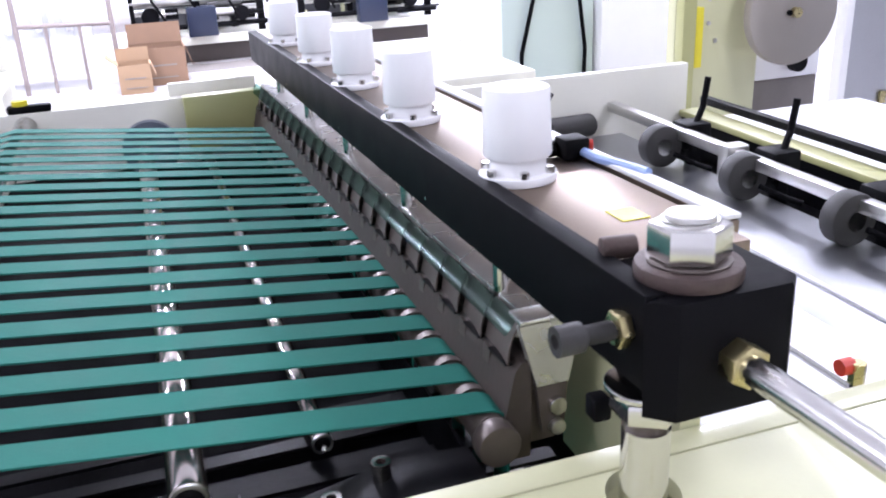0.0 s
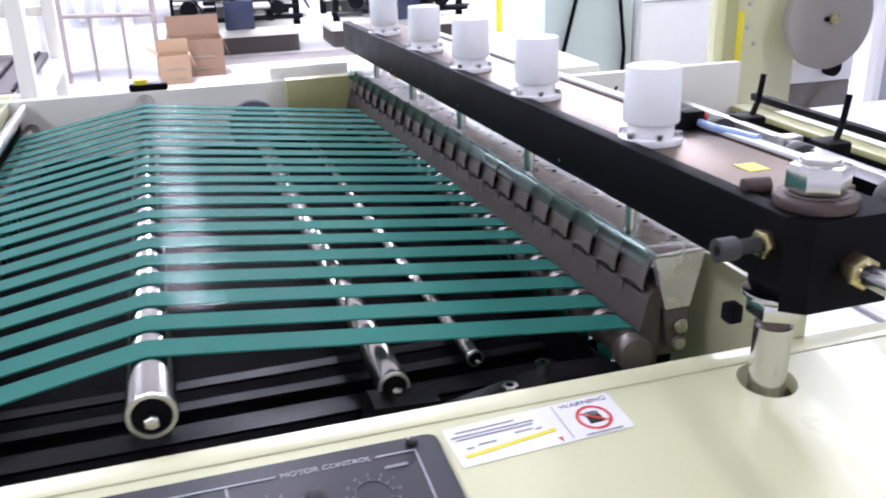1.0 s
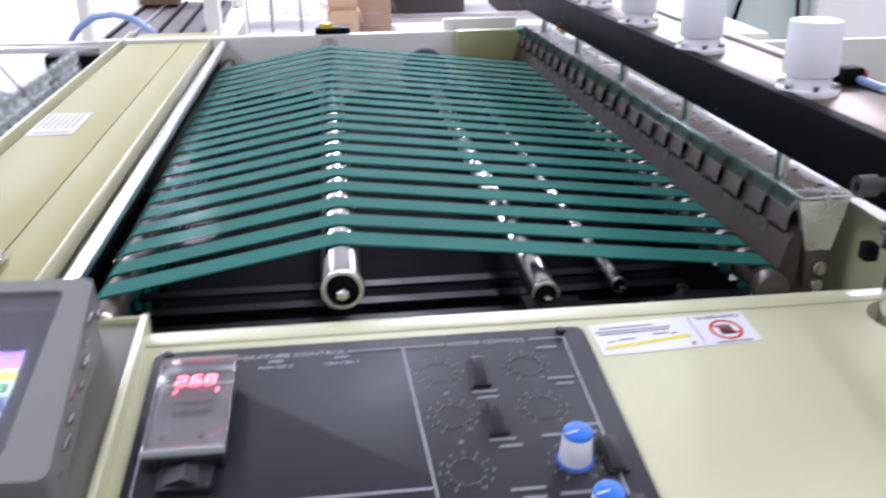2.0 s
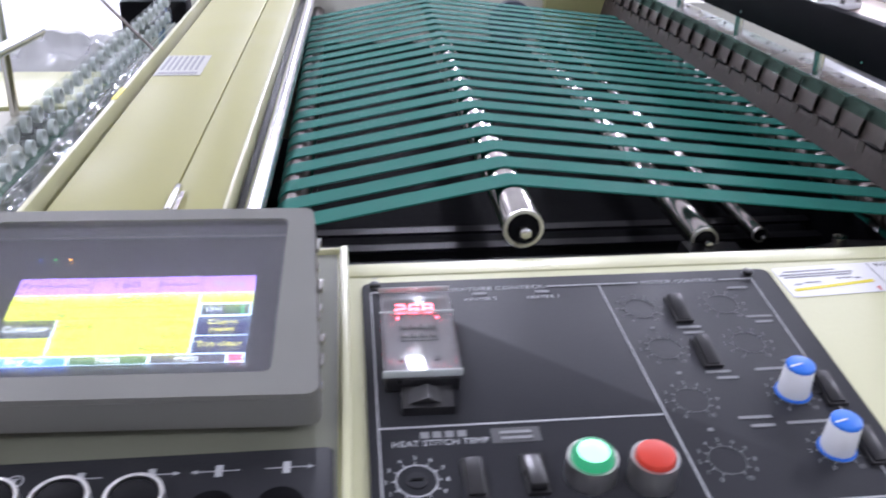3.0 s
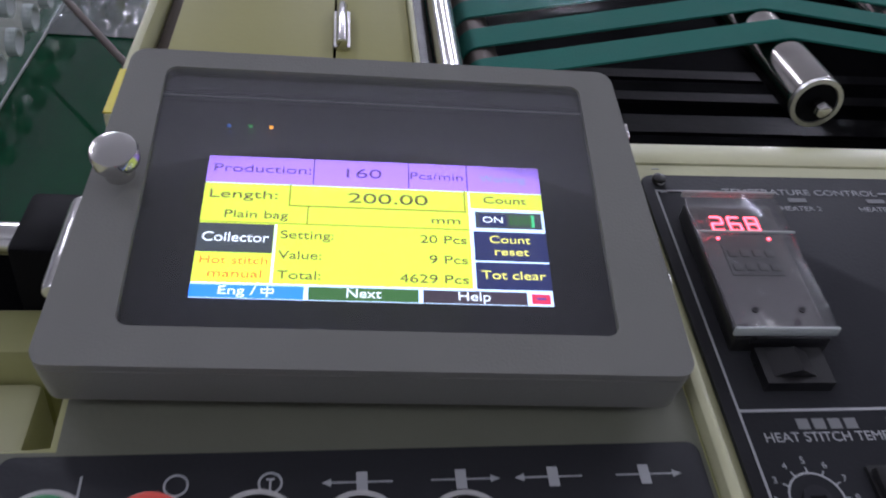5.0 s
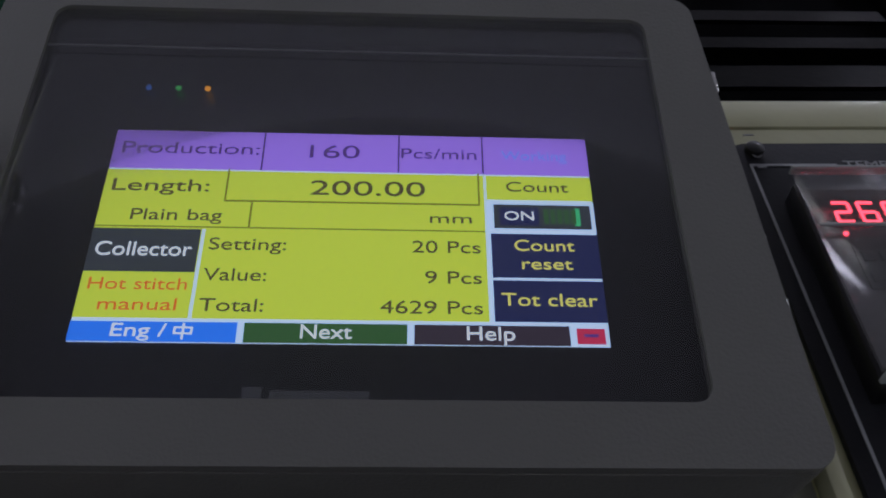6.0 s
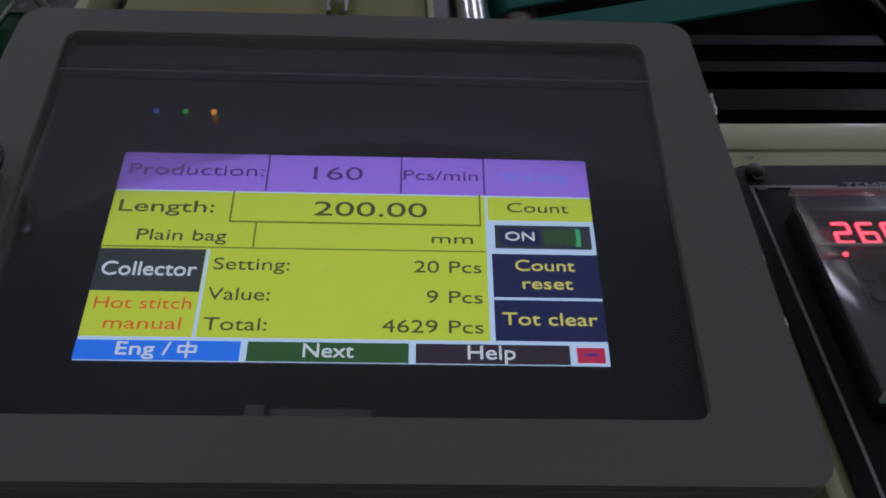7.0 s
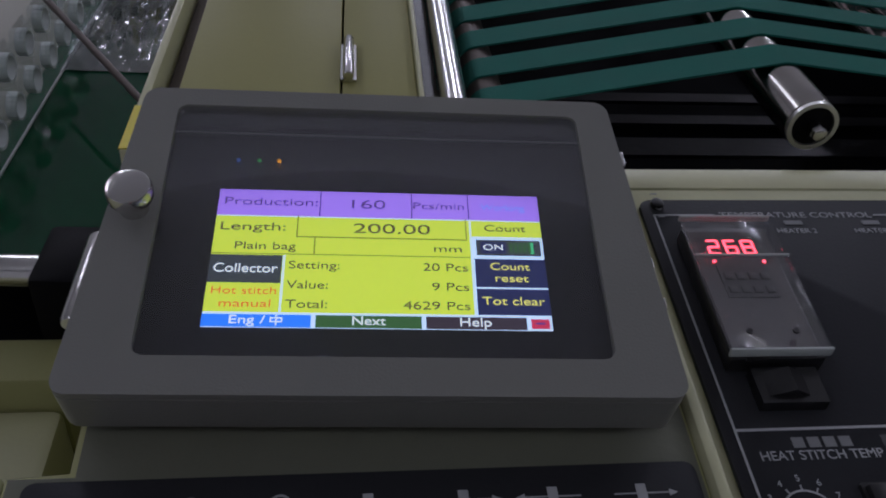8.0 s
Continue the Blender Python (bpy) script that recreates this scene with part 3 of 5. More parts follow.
# steel tie box behind the beam
tie = thing("tie_box", BEAM_M @ pose(0.1055, 0.095, 0.0105), "brushed steel tie box with a white top", "machine part")
part("tie_body", bm_box(0.0, 0.009, 0.0, 1.09, 1.094, 1.112, 0.001), BRUSHED, tie)
part("tie_top", bm_box(-0.002, 0.010, 0.0, 1.09, 1.1125, 1.116, 0.001), ALU, tie)
sensor = thing("air_sensor", BEAM_M @ pose(0.094, 0.262, 1.1235), "small black sensor block with a red collar and blue hose", "sensor")
part("body", bm_box(-0.010, 0.010, -0.008, 0.012, 0.0, 0.016, 0.002), BLACK, sensor)
part("collar", bm_cyl((0.0102, -0.002, 0.009), (0.0142, -0.004, 0.009), 0.0042, seg=16), RED, sensor, "red collar")
part("elbow", bm_cyl((-0.016, 0.010, 0.006), (-0.0102, 0.008, 0.007), 0.006, seg=16), BLACK, sensor)
part("hose", bm_tube([(0.004, -0.0082, 0.006), (0.008, -0.024, 0.004), (0.016, -0.045, 0.003), (0.020, -0.070, 0.003)], 0.0035, 8), HOSE, sensor, "pale blue hose")

# white spring caps on the beam
CAPS = ((0.036, 0.232), (0.029, 0.450), (0.030, 0.653), (0.030, 0.848), (0.030, 1.075))
cap = thing("spring_housing", BEAM_M @ pose(*CAPS[0], 1.1237), "white cylindrical spring housing on a bolted round flange", "spring housing", "spring housings along the beam")
part("flange", bm_cyl((0, 0, 0), (0, 0, 0.006), 0.0268, bevel=0.001, seg=40), WHITE, cap)
part("neck", bm_cyl((0, 0, 0.006), (0, 0, 0.017), 0.0195, seg=36), WHITE, cap)
part("barrel", bm_cyl((0, 0, 0.017), (0, 0, 0.064), 0.0236, 0.0226, bevel=0.002, seg=40), WHITE, cap)
for a in range(6):
    c, n = 0.0232 * math.cos(a * math.tau / 6 + 0.3), 0.0232 * math.sin(a * math.tau / 6 + 0.3)
    part("flange_bolt", bm_cyl((c, n, 0.006), (c, n, 0.0105), 0.0032, seg=6), CHROME, cap)
for k, (x, y) in enumerate(CAPS[1:]):
    copy_thing(cap, BEAM_M @ pose(x, y, 1.1237, 0, 0, 17 * k))

# jack screw that rises through the cover
jack = thing("jack_screw", pose(0.5225, -0.0055, 0.935), "plated jack screw with a hexagon nut rising through the cover", "screw")
part("stem", bm_cyl((0, 0, 0), (0, 0, 0.108), 0.0128, seg=32), CHROME, jack)
part("thread", bm_cyl((0, 0, 0.108), (0, 0, 0.116), 0.0105, seg=24), BROWNSTEEL, jack)
part("hex_nut", bm_cyl((0, 0, 0.116), (0, 0, 0.128), 0.0190, seg=6, bevel=0.0015), CHROME, jack)
part("flange", bm_cyl((0, 0.004, 0.1282), (0, 0.004, 0.1320), 0.0205, seg=36, bevel=0.001), CHROME, jack)
part("switch_block", bm_box(-0.017, -0.006, 0.024, 0.036, 0.098, 0.112, 0.002), BLACK, jack)
part("support", bm_box(-0.012, 0.012, -0.012, 0.012, -0.2, 0.001), DARK, jack)
plate = single("jaw_side_plate", bm_prism([(0.572, 1.030), (0.586, 1.030), (0.586, 0.90), (0.572, 0.90)], 0.0365, 0.19), CREAM, "short cream enamelled guide plate", "machine part")

# ---------------------------------------------------------------- infeed side of the machine
infeed = thing("infeed_table", pose(0, 0, 0), "silver infeed table with a bright cross rail", "machine")
part("table_plate", bm_box(0.64, 0.93, 0.040, 1.168, 0.86, 0.875, 0.001), ALU, infeed, "white aluminium table plate")
part("table_step", bm_box(0.932, 1.178, 0.040, 1.168, 0.836, 0.853, 0.001), SHEET, infeed)
part("groove_strip", bm_box(0.86, 0.872, 0.040, 1.168, 0.8755, 0.880), STEEL, infeed)
part("fold_strip", bm_box(1.02, 1.028, 0.040, 1.168, 0.8535, 0.857), STEEL, infeed)
part("cross_rail", bm_box(1.145, 1.165, 0.040, 1.168, 0.900, 0.918, 0.002), STEEL, infeed, "bright square cross rail")
part("black_rail", bm_box(1.354, 1.371, 0.040, 1.168, 0.892, 0.906, 0.001), BLACK, infeed)
part("olive_beam", bm_box(1.305, 1.353, 0.040, 1.168, 0.872, 0.885, 0.003), OLIVE, infeed)
part("dark_trough", bm_box(1.18, 1.353, 0.040, 1.168, 0.76, 0.80), DARK, infeed)
part("trough_wall", bm_box(1.310, 1.352, 0.042, 1.166, 0.8005, 0.8715), DARK, infeed)
part("guide_roller", bm_cyl((0.98, 1.10, 0.895), (1.10, 1.16, 0.880), 0.022, seg=24), RUBBER, infeed, "dark rubber guide roller")
part("table_apron", bm_box(0.64, 1.30, 0.040, 1.168, 0.70, 0.715), DARK, infeed)
part("inner_plate", bm_box(1.374, 1.75, 0.040, 1.168, 0.84, 0.86), ALU, infeed)
part("rail_clamp", bm_box(1.135, 1.175, 0.770, 0.797, 0.86, 0.925, 0.004), STEEL, infeed)
part("rail_clamp", bm_box(1.135, 1.175, 0.30, 0.33, 0.86, 0.925, 0.004), STEEL, infeed)
part("hose_barb", bm_tube([(1.0, 1.15, 0.90), (0.99, 1.12, 0.93), (1.0, 1.11, 0.96)], 0.003), BLACK, infeed)
press = thing("pressure_wheel", pose(1.124, 0.937, 0.89), "dark rubber pressure wheel on a black lever arm", "wheel", "pressure wheels on the rail")
wheel = part("wheel", bm_cyl((-0.004, -0.014, 0), (-0.004, 0.014, 0), 0.036, bevel=0.004, seg=36), RUBBER, press)
part("hub", bm_cyl((-0.004, -0.017, 0), (-0.004, 0.017, 0), 0.014, seg=24), CHROME, wheel)
part("arm", bm_box(0.0, 0.075, 0.016, 0.026, -0.008, 0.010, 0.003), BLACK, press)
part("pivot", bm_box(0.035, 0.085, -0.020, 0.03, -0.01, 0.034, 0.006), BLACK, press)
lever = part("lever", bm_tube([(0.065, 0.0, 0.03), (0.085, 0.012, 0.055), (0.092, 0.012, 0.105)], 0.0055), BLACK, press, "black hand lever")
part("link", bm_tube([(0.01, -0.02, -0.012), (0.045, -0.045, -0.03), (0.06, -0.06, -0.035)], 0.0045), BLACK, press)
part("bracket", bm_box(0.045, 0.065, -0.02, 0.0, -0.06, 0.0, 0.003), BLACK, press)
copy_thing(press, pose(1.139, 0.730, 0.89))
copy_thing(press, pose(1.146, 0.520, 0.89))
valve = thing("air_valve", pose(0.738, 0.074, 0.976), "small brass air fitting with a red collar", "valve")
part("body", bm_cyl((0, 0, 0), (0, 0, 0.016), 0.006, seg=6), BRASS, valve)
part("pipe", bm_cyl((0, 0, -0.1005), (0, 0, -0.0005), 0.004, seg=12), BLACK, valve)
part("collar", bm_cyl((-0.012, 0.004, 0.012), (-0.002, 0.004, 0.012), 0.006, seg=20), RED, valve)

# ---------------------------------------------------------------- motor and heater panel
panel = thing("control_panel", COVER_M, "charcoal printed control panel with dials, switches and buttons", "control panel")
part("face_plate", bm_slab(rounded(-0.009, 0.287, -0.236, 0.005, 0.006), 0.0004, 0.003, 0.0006), PANEL, panel)
Z = 0.0031
for x, y in ((0.0, 0.0), (0.270, -0.001), (0.003, -0.2215), (0.277, -0.2215)):
    part("screw", bm_cyl((x, y, 0.003), (x, y, 0.0062), 0.0036, bevel=0.0008, seg=20), PLASTIC, panel)
LINES = [(-0.0035, -0.0025, -0.212, -0.0070), (0.270, 0.271, -0.212, -0.0070), (-0.0035, 0.271, -0.2125, -0.2112), (-0.0035, 0.163, -0.1422, -0.1409),
         (-0.0035, 0.030, -0.0078, -0.0068), (0.120, 0.186, -0.0078, -0.0068), (0.246, 0.271, -0.0078, -0.0068)]
for x0, x1, y0, y1 in LINES:
    bar(x0, x1, y0, y1, Z, INK, panel, "printed_line")
slant = part("printed_line", bm_slab([(0.1580, -0.0070), (0.1570, -0.0070), (0.1675, -0.212), (0.1687, -0.212)], Z, Z + 0.0003), INK, panel)
words("TEMPERATURE CONTROL", 0.076, -0.0073, Z, 0.0042, INK, panel, width=0.086)
words("MOTOR CONTROL", 0.216, -0.0073, Z, 0.0042, INK, panel, width=0.054)
words("HEATER 2", 0.072, -0.0195, Z, 0.0034, INK, panel, width=0.022)
words("HEATER 1", 0.116, -0.0195, Z, 0.0034, INK, panel, width=0.022)
bar(0.067, 0.077, -0.0148, -0.0118, Z, GREYINK, panel)
bar(0.111, 0.121, -0.0148, -0.0118, Z, GREYINK, panel)
words("HEAT STITCH TEMP", 0.031, -0.1545, Z, 0.0046, INK, panel, width=0.054)
for x in (0.020, 0.027, 0.034, 0.041):
    bar(x, x + 0.0052, -0.1508, -0.1458, Z, GREYINK, panel)
bar(0.060, 0.088, -0.1575, -0.1458, Z, DIMINK, panel)
for y in (-0.1498, -0.1542):
    bar(0.065, 0.083, y - 0.0011, y + 0.0011, Z + 0.0004, GREYINK, panel)
words("TYPE:", 0.038, -0.2195, Z, 0.0042, INK, panel, width=0.014)
bar(0.047, 0.088, -0.2215, -0.2175, Z, GREYINK, panel)


def dial(x, y, r=0.0115, numbers=True, tone=INK):
    ring = part("dial_ring", bm_ring((x, y, Z), r - (0.0008 if tone is INK else 0.0002), r, 0.0003, 40), tone, panel)
    for k in range(11):
        a = radians(240 - 30 * k)
        c, s = math.cos(a), math.sin(a)
        tick = bm_box(-0.0003, 0.0003, 0.0, 0.0022, 0, 0.0003)
        t = part("tick", tick, tone, ring)
        t.matrix_local = Matrix.Translation((x + r * c, y + r * s, Z)) @ pose(0, 0, 0, 0, 0, math.degrees(a) - 90)
        words(str(k), x + (r + 0.0052) * c, y + (r + 0.0052) * s, Z, 0.0030, tone, ring, "numeral")
    if tone is GREYINK:
        return ring
    part("dial_hub", bm_cyl((x, y, Z), (x, y, Z + 0.0008), r * 0.5, seg=28), PANEL, ring)
    part("slot", bm_box(x - 0.0032, x + 0.0032, y - 0.0008, y + 0.0008, Z + 0.0008, Z + 0.0014), DARK, ring)
    return ring


dial(0.0158, -0.1817)
for x, y in ((0.179, -0.0376), (0.1826, -0.0815), (0.1837, -0.1307), (0.187, -0.180), (0.2376, -0.0365), (0.2394, -0.0795), (0.2475, -0.1290), (0.2520, -0.1765)):
    dial(x, y, 0.0105, True, GREYINK)


def rocker(x, y, tilt=8, marks=False):
    """A narrow rocker switch in a black frame."""
    base = part("switch_frame", bm_frame(rounded(x - 0.0062, x + 0.0062, y - 0.0145, y + 0.0145, 0.001), rounded(x - 0.0046, x + 0.0046, y - 0.0128, y + 0.0128, 0.0008), 0.0030, 0.0052), PLASTIC, panel)
    key = part("switch_key", bm_box(-0.0045, 0.0045, -0.0126, 0.0126, 0.0, 0.0046, 0.0008), PLASTIC, base, "black rocker key")
    key.matrix_local = Matrix.Translation((x, y, 0.0030)) @ pose(0, 0, 0, tilt, 0, 0)
    if marks:
        o = part("mark", bm_ring((0, -0.003, 0.0047), 0.0011, 0.0019, 0.0002, 20), INK, base)
        o.matrix_local = key.matrix_local
        i = part("mark", bm_box(-0.0018, 0.0018, 0.0075, 0.0083, 0.0047, 0.0049), INK, base)
        i.matrix_local = key.matrix_local
        j = part("mark", bm_box(-0.0018, 0.0018, -0.0105, -0.0085, 0.0047, 0.0049), INK, base)
        j.matrix_local = key.matrix_local


rocker(0.0462, -0.1835, 3)
rocker(0.0790, -0.1825, -9)
rocker(0.2050, -0.0415)
rocker(0.2080, -0.0882)
rocker(0.2700, -0.128, 6, True)
rocker(0.2715, -0.176, 6, True)
for x, y, w in ((0.256, -0.018, 0.014), (0.258, -0.052, 0.018), (0.259, -0.058, 0.012), (0.206, -0.0605, 0.016), (0.207, -0.0665, 0.014), (0.209, -0.1065, 0.016), (0.213, -0.1125, 0.014),
                (0.216, -0.148, 0.020), (0.218, -0.155, 0.014), (0.250, -0.106, 0.034), (0.250, -0.154, 0.034), (0.262, -0.099, 0.016), (0.181, -0.060, 0.003), (0.184, -0.106, 0.003), (0.186, -0.156, 0.003)):
    bar(x - w / 2, x + w / 2, y - 0.0012, y + 0.0012, Z, GREYINK, panel)


def knob(x, y):
    body = part("knob", bm_cyl((x, y, Z + 0.001), (x, y, Z + 0.020), 0.0096, 0.0086, bevel=0.001, seg=36), WHITEP, panel, "white knob with a blue cap")
    part("cap", bm_cyl((x, y, Z + 0.0201), (x, y, Z + 0.0222), 0.0088, 0.0082, bevel=0.0006, seg=36), BLUE, body, "blue cap")
    part("skirt", bm_cyl((x, y, Z + 0.0003), (x, y, Z + 0.001), 0.0108, seg=36), BLUE, body)
    line = part("pointer", bm_box(-0.0005, 0.0005, 0.0, 0.008, Z + 0.0222, Z + 0.0226), WHITEP, body)
    line.matrix_local = Matrix.Translation((x, y, 0)) @ pose(0, 0, 0, 0, 0, 105)


knob(0.2475, -0.1285)
knob(0.2520, -0.1760)


def push_button(host, x, y, z, colour, label, r=0.0142, tall=0.013, glowing=None, proud=0.004):
    rim = part("button_rim", bm_ring((x, y, z), r * 0.87, r, tall, 44), STEEL, host, "chrome button rim")
    top = part("button_cap", bm_cyl((x, y, z), (x, y, z + tall + proud), r * 0.86, r * 0.82, bevel=0.0012, seg=40), colour, rim, label)
    if glowing:
        part("lens", bm_cyl((x, y, z + tall + proud + 0.0002), (x, y, z + tall + proud + 0.0012), r * 0.62, r * 0.5, seg=36), glowing, rim, "glowing green lens")
    return top


LIT = glow("lit_green_lens", (0.30, 1.0, 0.62), 1.8)
LITSIDE = glow("lit_green_side", (0.02, 0.30, 0.15), 0.8)
push_button(panel, 0.1085, -0.1850, Z, LITSIDE, "lit green push button", 0.0138, 0.014, LIT, 0.004)
push_button(panel, 0.1405, -0.1905, Z, RED, "red push button", 0.0128, 0.017, None, 0.003)
bar(0.103, 0.114, -0.166, -0.1625, Z, GREYINK, panel)

# temperature controller under its clear guard
control = thing("temperature_controller", COVER_M @ pose(0.0250, -0.0680, 0.0032, 0, 0, -0.5) @ Matrix.Diagonal((0.94, 0.965, 1, 1)), "black temperature controller with red digits under a clear guard", "temperature controller")
part("body", bm_box(-0.0235, 0.0235, -0.0450, 0.0425, 0, 0.0095, 0.001), PLASTIC, control)
part("face", bm_box(-0.0215, 0.0215, -0.0385, 0.0385, 0.0096, 0.0102), mat("grey_face", (0.07, 0.062, 0.062), 0.4, spread=0.1, scale=60), control)
part("display_window", bm_box(-0.0185, 0.0195, 0.0195, 0.0335, 0.0103, 0.0106), BEZEL, control)
DIGIT = glow("red_digits", (1.0, 0.07, 0.12), 14.0)
SEGS = {"2": "abged", "6": "acdefg", "8": "abcdefg", "5": "acdfg", "7": "abc"}
for k, ch in enumerate("268"):
    ox, oy, w, h, t = -0.0105 + 0.0095 * k, 0.0265, 0.0058, 0.0092, 0.0012
    spots = {"a": (0, h / 2, w, t), "g": (0, 0, w, t), "d": (0, -h / 2, w, t), "f": (-w / 2, h / 4, t, h / 2), "b": (w / 2, h / 4, t, h / 2), "e": (-w / 2, -h / 4, t, h / 2), "c": (w / 2, -h / 4, t, h / 2)}
    bm = bmesh.new()
    for s in SEGS[ch]:
        cx, cy, sw, sh = spots[s]
        bm_box(ox + cx - sw / 2, ox + cx + sw / 2, oy + cy - sh / 2, oy + cy + sh / 2, 0.0107, 0.0110, bm=bm)
    part("digit", bm, DIGIT, control, "glowing red digit")
for x in (-0.013, 0.014):
    part("indicator", bm_cyl((x, 0.0165, 0.0103), (x, 0.0165, 0.0108), 0.0009, seg=12), DIGIT, control)
keys = part("key_pad", bm_box(-0.0130, 0.0140, -0.008, 0.0135, 0.0103, 0.0107), BEZEL, control)
for k in range(4):
    for j in range(2):
        part("key", bm_box(-0.0115 + 0.0065 * k, -0.0070 + 0.0065 * k, -0.0055 + 0.009 * j, -0.001 + 0.009 * j, 0.0107, 0.0115, 0.0004), PLASTIC, keys)
guard = part("guard", bm_box(-0.0250, 0.0250, -0.0430, 0.0440, 0.0130, 0.0155, 0.0008), GUARD, control, "clear acrylic guard")
guard.visible_shadow = False
part("guard_edge", bm_box(-0.0252, 0.0252, -0.0448, -0.0432, 0.0108, 0.0158, 0.0005), FROST, control, "frosted guard edge")
part("guard_edge", bm_box(-0.0252, 0.0252, 0.0442, 0.0454, 0.0118, 0.0158, 0.0005), FROST, control, "frosted guard edge")
part("guard_step", bm_box(-0.0252, 0.0252, 0.0152, 0.0162, 0.0156, 0.0164), FROST, control)
for x, y in ((-0.013, -0.034), (0.010, -0.034)):
    part("guard_screw", bm_cyl((x, y, 0.0156), (x, y, 0.0164), 0.0016, seg=14), PLASTIC, control)
catch = part("catch", bm_prism([(-0.014, 0.0), (0.018, 0.0), (0.018, 0.006), (-0.014, 0.006)], -0.0665, -0.0470), PLASTIC, control, "shiny black catch")
part("catch_nose", bm_prism([(-0.010, 0.0061), (0.010, 0.0061), (0.002, 0.0105)], -0.063, -0.050), PLASTIC, catch)

# warning label
label = thing("warning_label", COVER_M @ pose(0.352, -0.0075, 0.0002, 0, 0, 2.8), "white warning sticker with a yellow stripe and a red prohibition sign", "sticker")
part("sheet", bm_slab(rounded(-0.059, 0.059, -0.0185, 0.0185, 0.002), 0, 0.0003), STICKER, label)
ZL = 0.00035
words("WARNING", 0.0385, 0.0140, ZL, 0.0042, BEZEL, label, width=0.034)
ringp = part("prohibition_ring", bm_ring((0.0385, -0.002, ZL), 0.0098, 0.0120, 0.0002, 44), RED, label)
blob = part("pictogram", bm_box(0.0335, 0.0435, -0.0075, 0.0005, ZL, ZL + 0.0002), BEZEL, ringp, "black pictogram")
for k in range(4):
    part("pictogram_bar", bm_box(0.0338 + 0.0025 * k, 0.0356 + 0.0025 * k, 0.0007, 0.0045 - 0.0005 * abs(k - 1.5), ZL, ZL + 0.0002), BEZEL, ringp)
part("prohibition_bar", bm_box(-0.0095, 0.0095, -0.0008, 0.0008, 0, 0.0002), RED, ringp).matrix_local = pose(0.0385, -0.002, ZL + 0.0003, 0, 0, -35)
stripe = part("yellow_stripe", bm_box(-0.032, 0.032, -0.0016, 0.0016, 0, 0.0002), YELLOW, label)
stripe.matrix_local = pose(-0.022, -0.0075, ZL, 0, 0, 5)
for k, (x, y, w) in enumerate(((-0.032, 0.0125, 0.04), (-0.028, 0.0085, 0.056), (-0.028, 0.0055, 0.052), (-0.010, 0.0010, 0.012), (-0.036, -0.0020, 0.012), (0.0385, -0.0165, 0.026), (0.000, 0.000, 0.004), (-0.048, -0.0035, 0.005))):
    bar(x - w / 2, x + w / 2, y - 0.0006, y + 0.0006, ZL, GREYINK, label)
part("arrow", bm_prism([(0, 0), (0.003, 0), (0.0015, 0.005)], 0, 0.0002), RED, label).matrix_local = pose(0.0075, -0.0125, ZL, 90, 0, 0)
part("divider", bm_box(0.0165, 0.0170, -0.016, 0.017, ZL, ZL + 0.0002), GREYINK, label)

# ---------------------------------------------------------------- operator console
CON_M = COVER_M @ pose(-0.156, -0.11, 0.0)
console = thing("operator_console", CON_M, "cream operator console with a charcoal push-button plate", "console")
part("box", bm_slab([(-0.136, -0.17), (0.132, -0.17), (0.132, 0.150), (-0.112, 0.150), (-0.112, -0.045), (-0.136, -0.045)], -0.28, 0.0065, 0.001), OLIVE, console)
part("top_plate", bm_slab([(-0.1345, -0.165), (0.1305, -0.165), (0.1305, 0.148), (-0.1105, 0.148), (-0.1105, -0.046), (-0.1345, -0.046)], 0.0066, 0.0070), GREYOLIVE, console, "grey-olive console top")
part("lip", bm_box(0.1325, 0.1380, -0.17, 0.152, -0.05, 0.0125, 0.0015), CREAM, console)
part("lip", bm_box(-0.1425, -0.1365, -0.17, -0.045, -0.05, 0.0085, 0.0015), CREAM, console)
part("lip", bm_box(-0.110, 0.132, 0.1505, 0.153, -0.05, 0.010, 0.0008), CREAM, console)
face = part("button_plate", bm_slab(rounded(-0.128, 0.128, -0.138, -0.0485, 0.004), 0.0072, 0.0085, 0.0004), PANEL, console, "charcoal printed button plate")
ZB = 0.0086
NAMES = (("START", -0.1045, GREEN, "green push button"), ("STOP", -0.0710, RED, "red push button"), ("JOG", -0.0375, BLACK, "black push button"), ("", -0.0035, BLACK, "black push button"), ("", 0.0320, BLACK, "black push button"))
for k, (text, x, colour, tag) in enumerate(NAMES):
    push_button(console, x, (-0.0845, -0.0870, -0.0865, -0.0880, -0.0890)[k], ZB, colour, tag, 0.0146, 0.015, None, (0.0025, 0.007, -0.0006, -0.0006, -0.0006)[k])
    if text:
        words(text, x, -0.1095, ZB, 0.0040, GREYINK, console)
words("A", 0.018, -0.1095, ZB, 0.0040, GREYINK, console)
words("B", 0.086, -0.1095, ZB, 0.0040, GREYINK, console)
for x in (0.067, 0.1013):
    plug = part("blank_plug", bm_cyl((x, -0.0880, ZB), (x, -0.0880, ZB + 0.0012), 0.0122, bevel=0.0005, seg=40), BLACK, console, "black blanking plug")
for x in (-0.002, 0.034, 0.0685, 0.1036):
    way = -1 if x in (-0.002, 0.0685) else 1
    sign = part("symbol", bm_box(x - 0.002, x + 0.002, -0.0660, -0.0580, ZB, ZB + 0.0003), INK, console)
    part("symbol_line", bm_box(x - 0.011, x + 0.011, -0.0623, -0.0617, ZB, ZB + 0.0002), INK, sign)
    part("symbol_arrow", bm_slab([(x + way * 0.011, -0.0635), (x + way * 0.011, -0.0605), (x + way * 0.0145, -0.0620)][::way], ZB, ZB + 0.0002), INK, sign)
